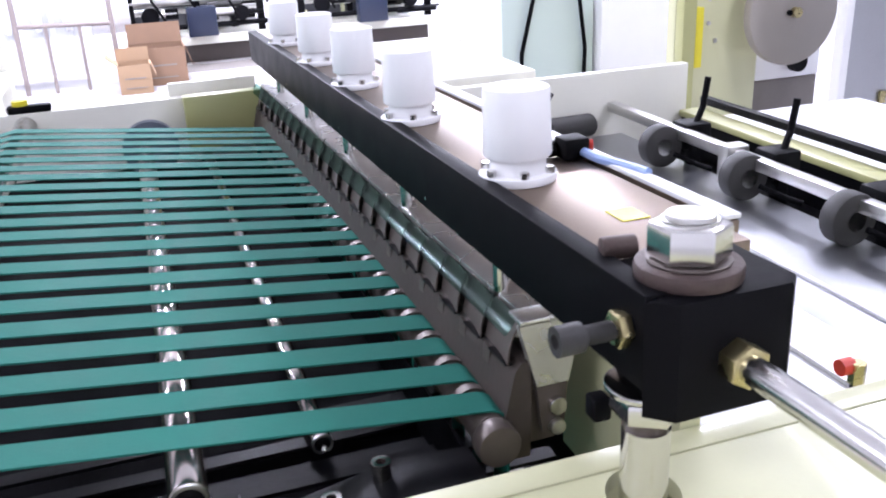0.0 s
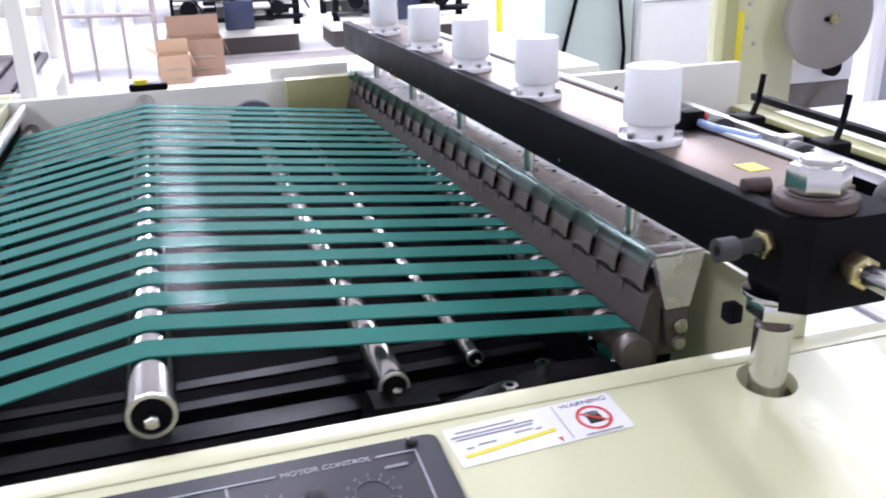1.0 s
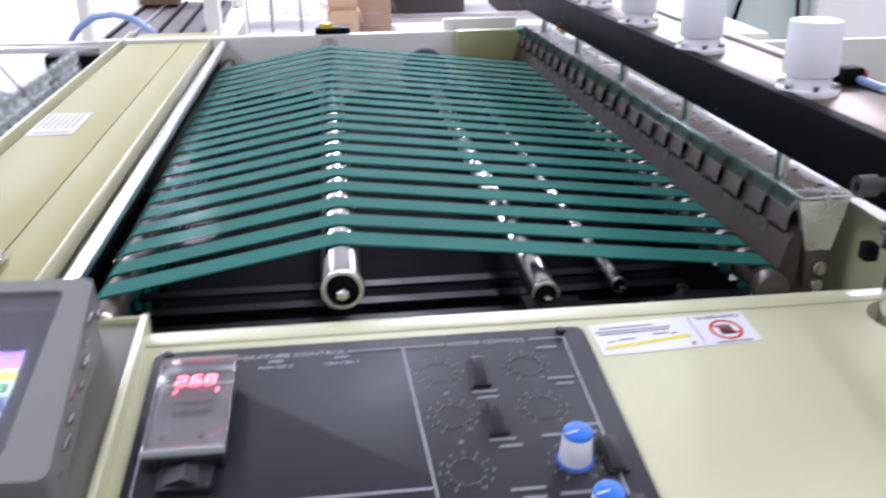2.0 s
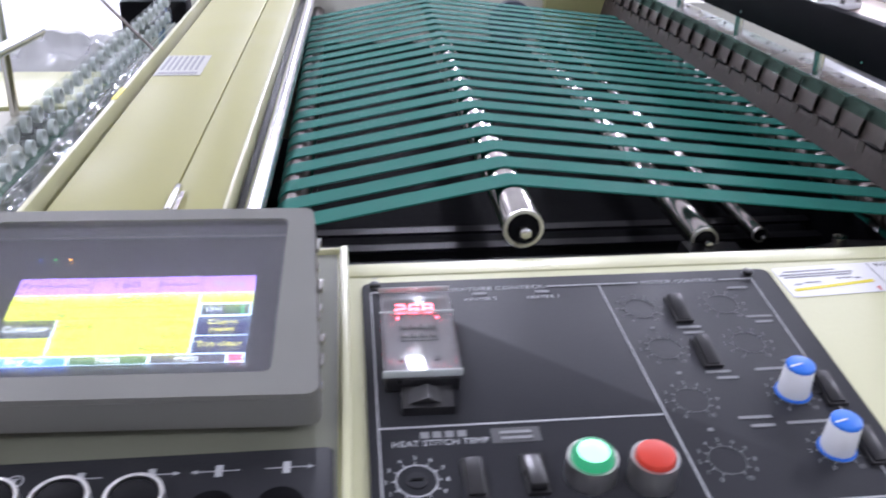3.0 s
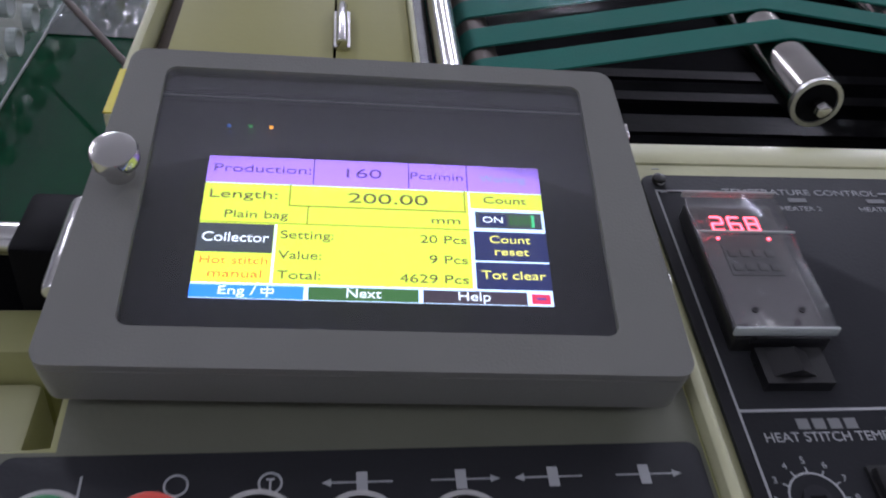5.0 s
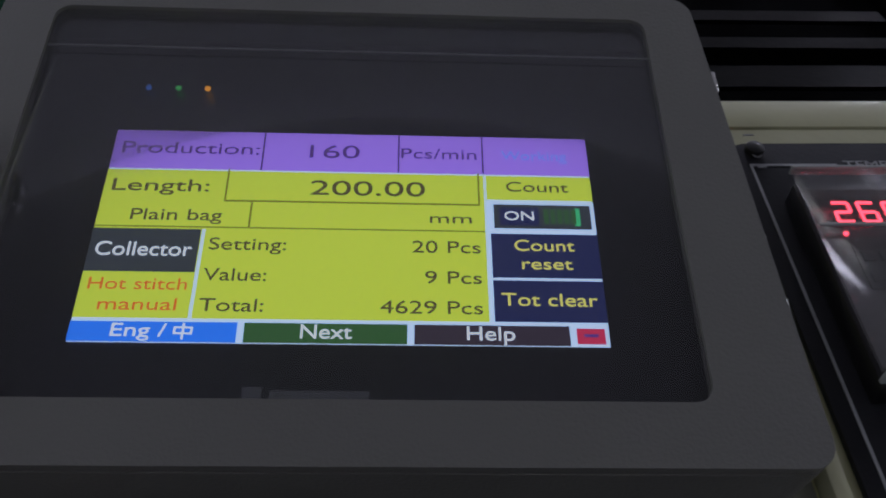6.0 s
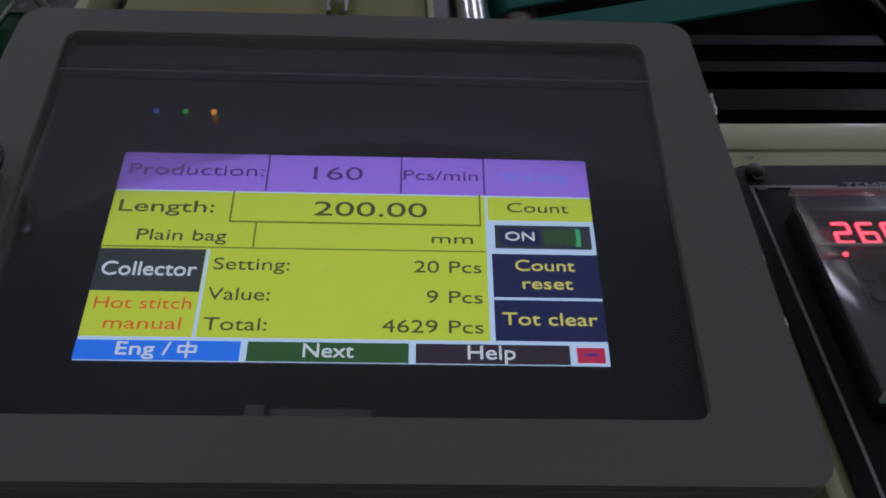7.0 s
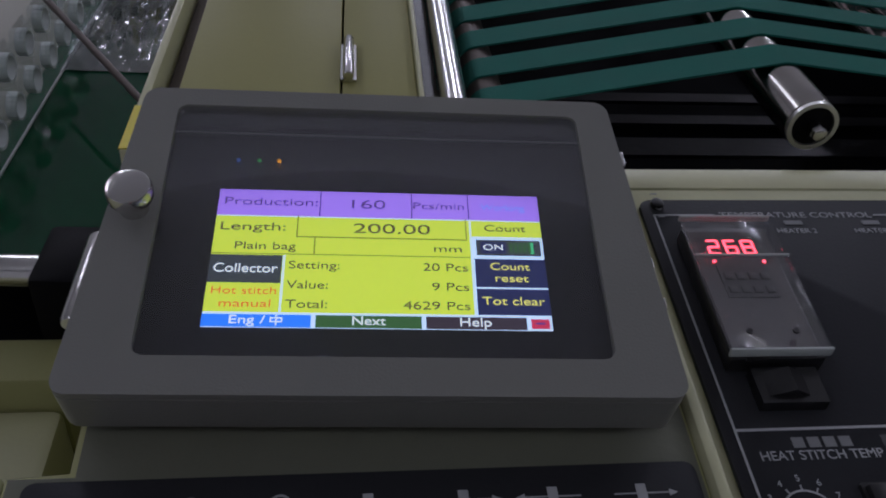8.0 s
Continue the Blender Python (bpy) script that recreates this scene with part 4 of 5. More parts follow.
part("symbol", bm_box(-0.0998, -0.0990, -0.0655, -0.0570, ZB, ZB + 0.0003), INK, console)
part("symbol", bm_ring((-0.0670, -0.0615, ZB), 0.0036, 0.0044, 0.0003, 30), INK, console)
jog = part("symbol", bm_ring((-0.0345, -0.0615, ZB), 0.0036, 0.0044, 0.0003, 30), INK, console)
part("symbol_line", bm_box(-0.0360, -0.0330, -0.0603, -0.0596, ZB, ZB + 0.0003), INK, jog)
part("symbol_line", bm_box(-0.0349, -0.0341, -0.0650, -0.0597, ZB, ZB + 0.0003), INK, jog)
for x, y in ((-0.108, -0.1265), (0.104, -0.1270)):
    part("screw", bm_cyl((x, y, ZB), (x, y, ZB + 0.003), 0.0045, bevel=0.001, seg=24), PLASTIC, console)
bar(-0.094, -0.055, -0.1310, -0.1285, ZB, GREYINK, console)

# ---------------------------------------------------------------- touch panel
HM = pose(-0.1505, -0.0686, 1.0442, 14.8, 0, -2.3)
touch = thing("touch_panel", HM, "grey touch panel housing with a smoked window and lit screen", "touch panel")
def taper(line):
    """Narrower towards the far edge."""
    return [(x * (1.0 - 0.58 * (y + 0.083)), y) for x, y in line]


OUT = taper(rounded(-0.1205, 0.1195, -0.083, 0.077, 0.007))
WIN = rounded(-0.0935, 0.0925, -0.0665, 0.0665, 0.005)
part("housing", bm_frame(OUT, WIN, -0.004, 0.0), HOUSING, touch)
wide = taper(rounded(-0.1207, 0.1197, -0.0832, 0.0772, 0.0072))
part("housing_wall", bm_frame(wide, taper(rounded(-0.113, 0.113, -0.078, 0.072, 0.005)), -0.026, -0.0042), HOUSING, touch)
part("base", bm_box(-0.104, 0.104, -0.078, 0.072, -0.058, -0.0262, 0.001), HOUSING, touch)
window = part("window", bm_slab(WIN, -0.0030, -0.0014), COVER, touch, "scuffed smoked window")
window.visible_shadow = False
inner = part("screen_frame", bm_slab(rounded(-0.0985, 0.0985, -0.0735, 0.0715, 0.004), -0.0258, -0.0188), BEZEL, touch, "black screen surround")
part("score_line", bm_box(-0.0935, 0.0925, 0.0500, 0.0504, -0.0016, -0.0011), GREYINK, touch)
LEDS = ((-0.0665, (0.1, 0.3, 1.0), 3.0), (-0.0570, (0.1, 1.0, 0.2), 3.0), (-0.0477, (1.0, 0.40, 0.02), 9.0))
for k, (x, colour, power) in enumerate(LEDS):
    part("led", bm_cyl((x, 0.0495, -0.0187), (x, 0.0495, -0.0183), 0.0010, seg=12), glow("led_%s" % "abc"[k], colour, power), inner, "tiny lit lamp")
thumb = part("thumb_screw", bm_cyl((-0.1030, 0.0035, 0.0), (-0.1030, 0.0035, 0.007), 0.006, 0.005, seg=28), CHROME, touch, "chrome thumb screw")
part("screw_head", bm_cyl((-0.1030, 0.0035, 0.007), (-0.1030, 0.0035, 0.0155), 0.0095, bevel=0.002, seg=32), CHROME, thumb)
part("hinge", bm_cyl((-0.1215, -0.045, -0.016), (-0.1185, 0.0, -0.016), 0.006, bevel=0.002, seg=20), CHROME, touch)
for k in range(9):
    y = -0.07 + 0.0155 * k
    part("tape_wrap", bm_box(0.1196 - 0.069 * (y + 0.083), 0.1210 - 0.069 * (y + 0.083) + 0.001 * (k % 3), y, y + 0.006 + 0.003 * (k % 2), -0.016 + 0.003 * (k % 4), -0.012 + 0.003 * (k % 4), 0.0006), CHROME, touch, "crinkled shiny tape scrap")
part("maker_mark", bm_box(-0.025, -0.020, -0.0600, -0.0550, -0.0187, -0.0185), GREYINK, inner)
part("maker_mark", bm_box(-0.018, 0.008, -0.0590, -0.0560, -0.0187, -0.0185), GREYINK, inner)

# the lit picture on the screen, 160 x 96 units of its own
SW, SH = 0.1460, 0.0735
SCR = thing("screen_image", HM @ pose(0.0002, -0.0057, -0.0186), "lit screen with yellow, violet and blue fields and readings", "screen")
SY = glow("screen_yellow", (0.52, 0.66, 0.055), 6.30)
SV = glow("screen_violet", (0.34, 0.19, 0.86), 5.90)
SN = glow("screen_navy", (0.012, 0.018, 0.085), 5.36)
SG = glow("screen_slate", (0.035, 0.045, 0.055), 5.36)
SB = glow("screen_blue", (0.02, 0.20, 0.95), 5.90)
SE = glow("screen_green", (0.03, 0.11, 0.03), 5.36)
SD = glow("screen_dark", (0.035, 0.025, 0.04), 5.36)
SR = glow("screen_red", (0.55, 0.03, 0.09), 5.36)
SL = glow("screen_light", (0.55, 0.75, 1.0), 5.90)
SO = glow("screen_ochre_line", (0.22, 0.23, 0.02), 5.36)
TX = glow("screen_text_dark", (0.09, 0.08, 0.03), 5.36)
TV = glow("screen_text_violet", (0.09, 0.04, 0.24), 5.36)
TB = glow("screen_text_blue", (0.16, 0.26, 1.0), 5.90)
TW = glow("screen_text_white", (0.72, 0.82, 0.9), 5.90)
TY = glow("screen_text_yellow", (0.70, 0.68, 0.15), 5.90)
TR = glow("screen_text_red", (0.70, 0.16, 0.02), 5.90)


def down(y):
    """The rows of fields bunch a little towards the foot of the screen."""
    return y + 0.052 * math.sin(math.pi * y ** 0.85)


def field(x0, x1, y0, y1, material, lift=0.0, name="screen_field"):
    """A lit field; x and y run 0 to 1 from the screen's top left."""
    return part(name, bm_box((x0 - 0.5) * SW, (x1 - 0.5) * SW, (0.5 - down(y1)) * SH, (0.5 - down(y0)) * SH, lift, lift + 0.0002), material, SCR)


def label_at(text, x, y, h, material, align="CENTER", width=None):
    words(text, (x - 0.5) * SW, (0.5 - down(y)) * SH, 0.0009, h * SH, material, SCR, "screen_text", align, width * SW if width else None)


field(0, 1, 0, 1, SL)
field(0, 1, 0, 0.168, SV, 0.0003)
field(0, 0.775, 0.175, 0.885, SY, 0.0003)
field(0.78, 1, 0.175, 0.285, SY, 0.0003)
for x in (0.31, 0.595, 0.773):
    field(x, x + 0.004, 0.0, 0.168, TV, 0.0005)
field(0.245, 0.249, 0.165, 0.315, SO, 0.0005)
field(0.245, 0.765, 0.310, 0.317, SO, 0.0005)
field(0.762, 0.766, 0.165, 0.315, SO, 0.0005)
field(0.0, 0.775, 0.438, 0.443, SO, 0.0005)
field(0.30, 0.304, 0.32, 0.44, SO, 0.0005)
field(0, 0.21, 0.452, 0.66, SG, 0.0005)
field(0.212, 0.218, 0.452, 0.885, SL, 0.0005)
field(0.785, 1.0, 0.45, 0.665, SN, 0.0005)
field(0.785, 1.0, 0.68, 0.885, SN, 0.0005)
field(0.785, 1.0, 0.295, 0.438, SL, 0.0004)
field(0.793, 0.992, 0.310, 0.423, SG, 0.0005)
field(0.805, 0.885, 0.325, 0.408, SN, 0.0006)
for k in range(5):
    field(0.895 + 0.014 * k, 0.905 + 0.014 * k, 0.33, 0.40, SE, 0.0007)
field(0.958, 0.97, 0.325, 0.408, glow("screen_on", (0.05, 0.5, 0.2), 5.36), 0.0006)
field(0, 0.305, 0.905, 1, SB, 0.0005)
field(0.318, 0.62, 0.905, 1, SE, 0.0005)
field(0.633, 0.925, 0.905, 1, SD, 0.0005)
field(0.938, 0.992, 0.915, 0.99, SR, 0.0005)
label_at("Production:", 0.015, 0.08, 0.062, TV, "LEFT", 0.285)
label_at("160", 0.455, 0.085, 0.072, TV, width=0.105)
label_at("Pcs/min", 0.682, 0.085, 0.056, TV, width=0.16)
label_at("Working", 0.885, 0.085, 0.05, TB, width=0.14)
label_at("Length:", 0.012, 0.252, 0.062, TX, "LEFT", 0.195)
label_at("200.00", 0.535, 0.252, 0.076, TX, width=0.235)
label_at("Count", 0.885, 0.23, 0.052, TX, width=0.13)
label_at("Plain bag", 0.155, 0.388, 0.056, TX, width=0.18)
label_at("mm", 0.705, 0.385, 0.05, TX, width=0.085)
label_at("ON", 0.845, 0.367, 0.045, TW, width=0.06)
label_at("Collector", 0.105, 0.555, 0.066, TW, width=0.185)
label_at("Hot stitch", 0.108, 0.725, 0.054, TR, width=0.185)
label_at("manual", 0.115, 0.825, 0.054, TR, width=0.145)
for text, value, y in (("Setting:", "20 Pcs", 0.525), ("Value:", "9 Pcs", 0.675), ("Total:", "4629 Pcs", 0.825)):
    label_at(text, 0.228, y, 0.058, TX, "LEFT", 0.15 if text[0] == "S" else 0.12)
    label_at(value, 0.765, y, 0.058, TX, "RIGHT", {5: 0.11, 6: 0.135}.get(len(value), 0.195))
label_at("Count", 0.89, 0.51, 0.054, TY, width=0.12)
label_at("reset", 0.892, 0.60, 0.054, TY, width=0.10)
label_at("Tot clear", 0.892, 0.78, 0.058, TY, width=0.185)
label_at("Eng /", 0.125, 0.95, 0.056, TW, width=0.10)
for x0, x1, y0, y1 in ((0.19, 0.225, 0.93, 0.937), (0.19, 0.225, 0.958, 0.965), (0.19, 0.194, 0.93, 0.965), (0.221, 0.225, 0.93, 0.965), (0.2055, 0.2095, 0.912, 0.99)):
    field(x0, x1, y0, y1, TW, 0.0008)
label_at("Next", 0.468, 0.95, 0.06, TW, width=0.095)
label_at("Help", 0.775, 0.95, 0.06, TW, width=0.09)
field(0.952, 0.978, 0.945, 0.958, TV, 0.0008)

# ---------------------------------------------------------------- delivery stacker beside the deck
stacker = thing("delivery_stacker", pose(-0.38, 0.0, 0, 0, 0, -2.3) @ pose(0.38, 0.0, 0) @ pose(-0.62, 0.5, 0.0), "delivery stacker with a perforated clear plate over a green sheet", "machine")
SX, SYY = 0.62, -0.5
part("green_sheet", bm_box(-0.402 + SX, -0.302 + SX, 0.04 + SYY, 1.20 + SYY, 0.931, 0.9375, 0.001), MAT, stacker, "glossy dark green sheet")
part("beige_table", bm_box(-1.30 + SX, -0.41 + SX, 0.36 + SYY, 1.0 + SYY, 0.815, 0.83, 0.002), mat("beige_table", (0.34, 0.33, 0.26), 0.5, spread=0.05, scale=5), stacker)
part("olive_table", bm_box(-1.45 + SX, -0.30 + SX, 1.005 + SYY, 1.24 + SYY, 0.78, 0.836, 0.003), OLIVE, stacker)
HOLES = []
bm = bmesh.new()
rows_n, step, stepz, x_edge, foot = 31, 0.0380, 0.0285, -0.388, 0.938
for i in range(2):
    for j in range(rows_n):
        cy, cz = 0.03 + step * j, foot + 0.017 + stepz * i
        HOLES.append((cy, cz))
        n, r = 16, 0.0098
        inner = [(cy + r * math.cos(a * math.tau / n), cz + r * math.sin(a * math.tau / n)) for a in range(n)]
        outer = []
        for py, pz in inner:
            k = 1 / max(abs(py - cy) / (step / 2), abs(pz - cz) / (stepz / 2))
            outer.append((cy + (py - cy) * k, cz + (pz - cz) * k))
        bm_frame([(y + SYY, z) for y, z in outer], [(y + SYY, z) for y, z in inner], x_edge - 0.007 + SX, x_edge + SX, bm)
bmesh.ops.remove_doubles(bm, verts=bm.verts[:], dist=0.0001)
bm.normal_update()
walls = [f for f in bm.faces if abs(f.normal.z) < 0.1 and all(min(math.hypot(v.co.x - SYY - cy, v.co.y - cz) for cy, cz in HOLES) > 0.0104 for v in f.verts)]
bmesh.ops.delete(bm, geom=walls, context="FACES")
for v in bm.verts:
    v.co = Vector((v.co.z, v.co.x, v.co.y))
holed = part("perforated_plate", bm, ACRYL, stacker, "upright clear acrylic plate with rows of holes")
holed.visible_shadow = False
ring_mesh = done("hole_rim", bm_ring((0, 0, 0), 0.0080, 0.0098, 0.0066, 20), FROST)
for cy, cz in HOLES:
    rim = new("hole_rim", ring_mesh)
    rim.parent = stacker
    rim.matrix_local = Matrix.Translation((x_edge - 0.0074 + SX, cy + SYY, cz)) @ pose(0, 0, 0, 0, 90, 0)
part("plate_edge", bm_box(x_edge + 0.0003 + SX, x_edge + 0.0016 + SX, 0.0 + SYY, 1.20 + SYY, foot, foot + 0.0016), FROST, stacker)
for y in (0.55, 1.13):
    part("plate_bracket", bm_box(-0.402 + SX, -0.3955 + SX, y - 0.012 + SYY, y + 0.012 + SYY, 0.938, 0.9955, 0.002), ACRYL, stacker)
part("front_tube", bm_cyl((-0.95 + SX, 0.027 + SYY, 0.94), (-0.330 + SX, 0.027 + SYY, 0.94), 0.0095), CHROME, stacker, "bright front tube")
part("tube_clamp", bm_box(-0.332 + SX, -0.296 + SX, 0.0 + SYY, 0.05 + SYY, 0.84, 0.956, 0.004), BLACK, stacker, "black tube clamp")
part("cross_rod", bm_cyl((-0.70 + SX, 0.62 + SYY, 1.10), (-0.296 + SX, 0.14 + SYY, 0.985), 0.0024, seg=14), BROWNSTEEL, stacker, "thin dull steel rod")
part("cross_rod", bm_cyl((-0.62 + SX, 1.12 + SYY, 1.14), (-0.296 + SX, 0.72 + SYY, 0.985), 0.0024, seg=14), BROWNSTEEL, stacker, "thin dull steel rod")
part("upper_tube", bm_cyl((-0.448 + SX, 0.29 + SYY, 1.05), (-0.423 + SX, 0.62 + SYY, 1.05), 0.0075), CHROME, stacker, "bright upper tube")
part("rear_tube", bm_cyl((-1.2 + SX, 1.62 + SYY, 0.92), (-0.30 + SX, 1.62 + SYY, 0.92), 0.013), CHROME, stacker, "bright rear tube")
part("post_tube", bm_cyl((-0.62 + SX, 0.97 + SYY, 0.8305), (-0.62 + SX, 0.99 + SYY, 1.06), 0.008), CHROME, stacker)
part("black_clamp", bm_box(-0.555 + SX, -0.510 + SX, 0.80 + SYY, 0.87 + SYY, 0.8305, 0.872, 0.008), BLACK, stacker, "black clamp block")
part("black_housing", bm_box(-0.62 + SX, -0.46 + SX, 1.66 + SYY, 1.74 + SYY, 0.80, 0.895, 0.01), BLACK, stacker)
part("hose", bm_tube([(-0.44 + SX + 0.16 * math.cos(a / 10 * math.pi), 1.55 + SYY + 0.02 * a, 0.80 + 0.19 * math.sin(a / 10 * math.pi)) for a in range(11)], 0.008), HOSE, stacker, "pale blue air hose")
for x in (-1.4, -0.34):
    for y in (0.06, 1.5):
        part("leg", bm_box(x - 0.02 + SX, x + 0.02 + SX, y - 0.02 + SYY, y + 0.02 + SYY, 0.0, 0.815, 0.003), CREAM, stacker)
part("rear_shelf", bm_box(-1.45 + SX, -0.30 + SX, 1.245 + SYY, 1.62 + SYY, 0.77, 0.799, 0.003), DUST, stacker, "dusty brown rear shelf")
part("under_shelf", bm_box(-1.42 + SX, -0.30 + SX, 0.0 + SYY, 1.5 + SYY, 0.50, 0.52), DARK, stacker)
side_box = thing("side_cabinet", pose(-0.52, -0.16, 0.0), "low cream cabinet beside the console", "cabinet")
part("body", bm_box(-0.30, 0.205, -0.20, 0.125, 0.0, 0.895, 0.006), CREAM, side_box)
part("rear_ledge", bm_box(-0.30, 0.205, 0.126, 0.158, 0.0, 0.915, 0.003), OLIVE, side_box)

# crumpled clear bags heaped on the green sheet
heap = bmesh.new()
bmesh.ops.create_grid(heap, x_segments=26, y_segments=90, size=0.5)
for v in heap.verts:
    u, w = v.co.x, v.co.y
    fold = 0.016 * abs(noise.noise(Vector((u * 5, w * 14, 3.0)))) + 0.010 * abs(noise.noise(Vector((u * 13, w * 38, 8.0)))) + 0.004 * noise.noise(Vector((u * 30, w * 90, 1.0)))
    edge = max(0.0, 1 - (2 * abs(u)) ** 6) * max(0.0, 1 - (2 * abs(w)) ** 10)
    v.co = Vector((u * 0.072 + 0.004 * noise.noise(Vector((w * 9, 0, 4))), w * 0.70, 0.0012 + max(0.0, fold) * edge + 0.010 * edge * (w + 0.5)))
single("crumpled_film", heap, HEAP, "crumpled clear plastic film lying on the green sheet", "plastic film", m=pose(-0.328, 0.615, 0.9377, 0, 0, -2.3))

# film bundle on the olive table
for k, (x, y, s) in enumerate(((-0.95, 1.42, 1.0), (-0.62, 1.43, 0.8))):
    bm = bmesh.new()
    bmesh.ops.create_grid(bm, x_segments=26, y_segments=18, size=0.5)
    for v in bm.verts:
        p = Vector((v.co.x * 6 + 9 * k, v.co.y * 6, 0))
        edge = max(0.0, 1 - (2 * max(abs(v.co.x), abs(v.co.y))) ** 4)
        v.co = Vector((v.co.x * 0.36 * s, v.co.y * 0.30, edge * (0.05 + 0.05 * noise.noise(p)) + 0.004))
    single("film_sack", bm, WRAP, "crumpled bundle of clear plastic film", "plastic film", "film bundles", m=pose(x, y, 0.80))

# ---------------------------------------------------------------- background, beyond the machine
def carton(x, y, w, d, h, material, label, flap):
    box = thing("carton", pose(x, y, 0), label, "box", "cartons on the floor")
    t = 0.006
    part("wall", bm_box(-w / 2, w / 2, -d / 2, -d / 2 + t, 0, h), material, box)
    part("wall", bm_box(-w / 2, w / 2, d / 2 - t, d / 2, 0, h), material, box)
    part("wall", bm_box(-w / 2, -w / 2 + t, -d / 2 + t, d / 2 - t, 0, h), material, box)
    part("wall", bm_box(w / 2 - t, w / 2, -d / 2 + t, d / 2 - t, 0, h), material, box)
    part("bottom", bm_box(-w / 2 + t, w / 2 - t, -d / 2 + t, d / 2 - t, 0, t), material, box)
    part("flap", bm_box(0, flap, -d / 2, d / 2, 0, t), material, box).matrix_local = pose(w / 2, 0, h, 0, 72, 0)
    part("flap", bm_box(-flap, 0, -d / 2, d / 2, 0, t), material, box).matrix_local = pose(-w / 2, 0, h, 0, -68 if flap > 0.12 else 40, 0)
    part("flap", bm_box(-w / 2, w / 2, 0, flap, 0, t), material, box).matrix_local = pose(0, d / 2, h, 80, 0, 0)
    part("seam", bm_box(-w * 0.32, w * 0.32, -d / 2 - 0.003, -d / 2 - 0.0005, h * 0.52, h * 0.56), DUST, box)
    part("seam", bm_box(-w * 0.32, w * 0.32, -d / 2 - 0.003, -d / 2 - 0.0005, h * 0.20, h * 0.23), DUST, box)


carton(0.44, 7.25, 0.42, 0.34, 0.29, CARD, "reddish-brown open cardboard carton", 0.16)
carton(0.25, 6.92, 0.24, 0.22, 0.22, CARDL, "light brown open cardboard carton", 0.10)

# tall trolley frame with hanging film
rack = thing("trolley_frame", pose(-0.22, 7.2, 0), "bent steel tube trolley frame with milky film on it", "trolley")
for x in (-0.33, 0.36):
    part("upright", bm_cyl((x, 0, 0), (x, 0, 1.4), 0.02, seg=12), TUBEM, rack)
part("rail", bm_cyl((-0.33, 0, 0.52), (0.36, 0, 0.50), 0.018, seg=12), TUBEM, rack)
for x in (-0.12, 0.12):
    part("bar", bm_cyl((x, 0, 0), (x, 0, 0.51), 0.014, seg=10), TUBEM, rack)
drape = bmesh.new()
bmesh.ops.create_grid(drape, x_segments=24, y_segments=16, size=0.5)
for v in drape.verts:
    v.co = Vector((v.co.x * 0.9 - 0.25, 0.22 + 0.10 * math.sin(v.co.x * 25) + 0.05 * noise.noise(Vector((v.co.x * 7, v.co.y * 7, 2))), 0.75 + v.co.y * 1.3))
part("film_drape", drape, WRAP, rack, "hanging milky plastic film")
part("film_roll", bm_cyl((-0.55, 0.5, 0.62), (0.5, 0.5, 0.62), 0.26, seg=32), WHITE, rack, "white film roll")
part("axle_rest", bm_box(-0.6, -0.52, 0.42, 0.58, 0, 0.62), SHEET, rack)

# cream gantry at the far left
gantry = thing("gantry_frame", pose(-0.62, 3.55, 0), "cream welded gantry frame with a slatted bed", "machine frame")
for x, w in ((-0.314, 0.05), (0.212, 0.063)):
    part("upright", bm_box(x, x + w, -0.05, 0.05, 0, 1.6, 0.004), CREAM_LIT, gantry)
    part("upright", bm_box(x, x + w, 1.20, 1.30, 0, 1.6, 0.004), CREAM_LIT, gantry)
part("rail", bm_box(-0.262, 0.210, -0.03, 0.03, 0.555, 0.598, 0.003), CREAM_LIT, gantry)
part("rail", bm_box(-0.262, 0.210, -0.03, 0.03, 0.93, 0.975, 0.003), CREAM_LIT, gantry)
part("side_rail", bm_box(0.214, 0.274, 0.052, 1.198, 0.50, 0.56, 0.003), CREAM_LIT, gantry)
part("side_rail", bm_box(-0.312, -0.266, 0.052, 1.198, 0.50, 0.56, 0.003), CREAM_LIT, gantry)
part("bed", bm_box(-0.262, 0.210, 0.04, 1.18, 0.575, 0.60), SHADEB, gantry, "dark brown slatted bed")
for k in range(5):
    part("bed_rail", bm_box(-0.235 + 0.10 * k, -0.222 + 0.10 * k, 0.05, 1.15, 0.602, 0.612), SHEET if k == 1 else BLACK, gantry)
part("crate", bm_box(-0.253, -0.053, 0.98, 1.16, 0.614, 0.764, 0.004), CARD, gantry, "brown cardboard box")
part("cross_brace", bm_box(-0.262, 0.210, 1.22, 1.28, 0.78, 0.83, 0.003), CREAM_LIT, gantry)

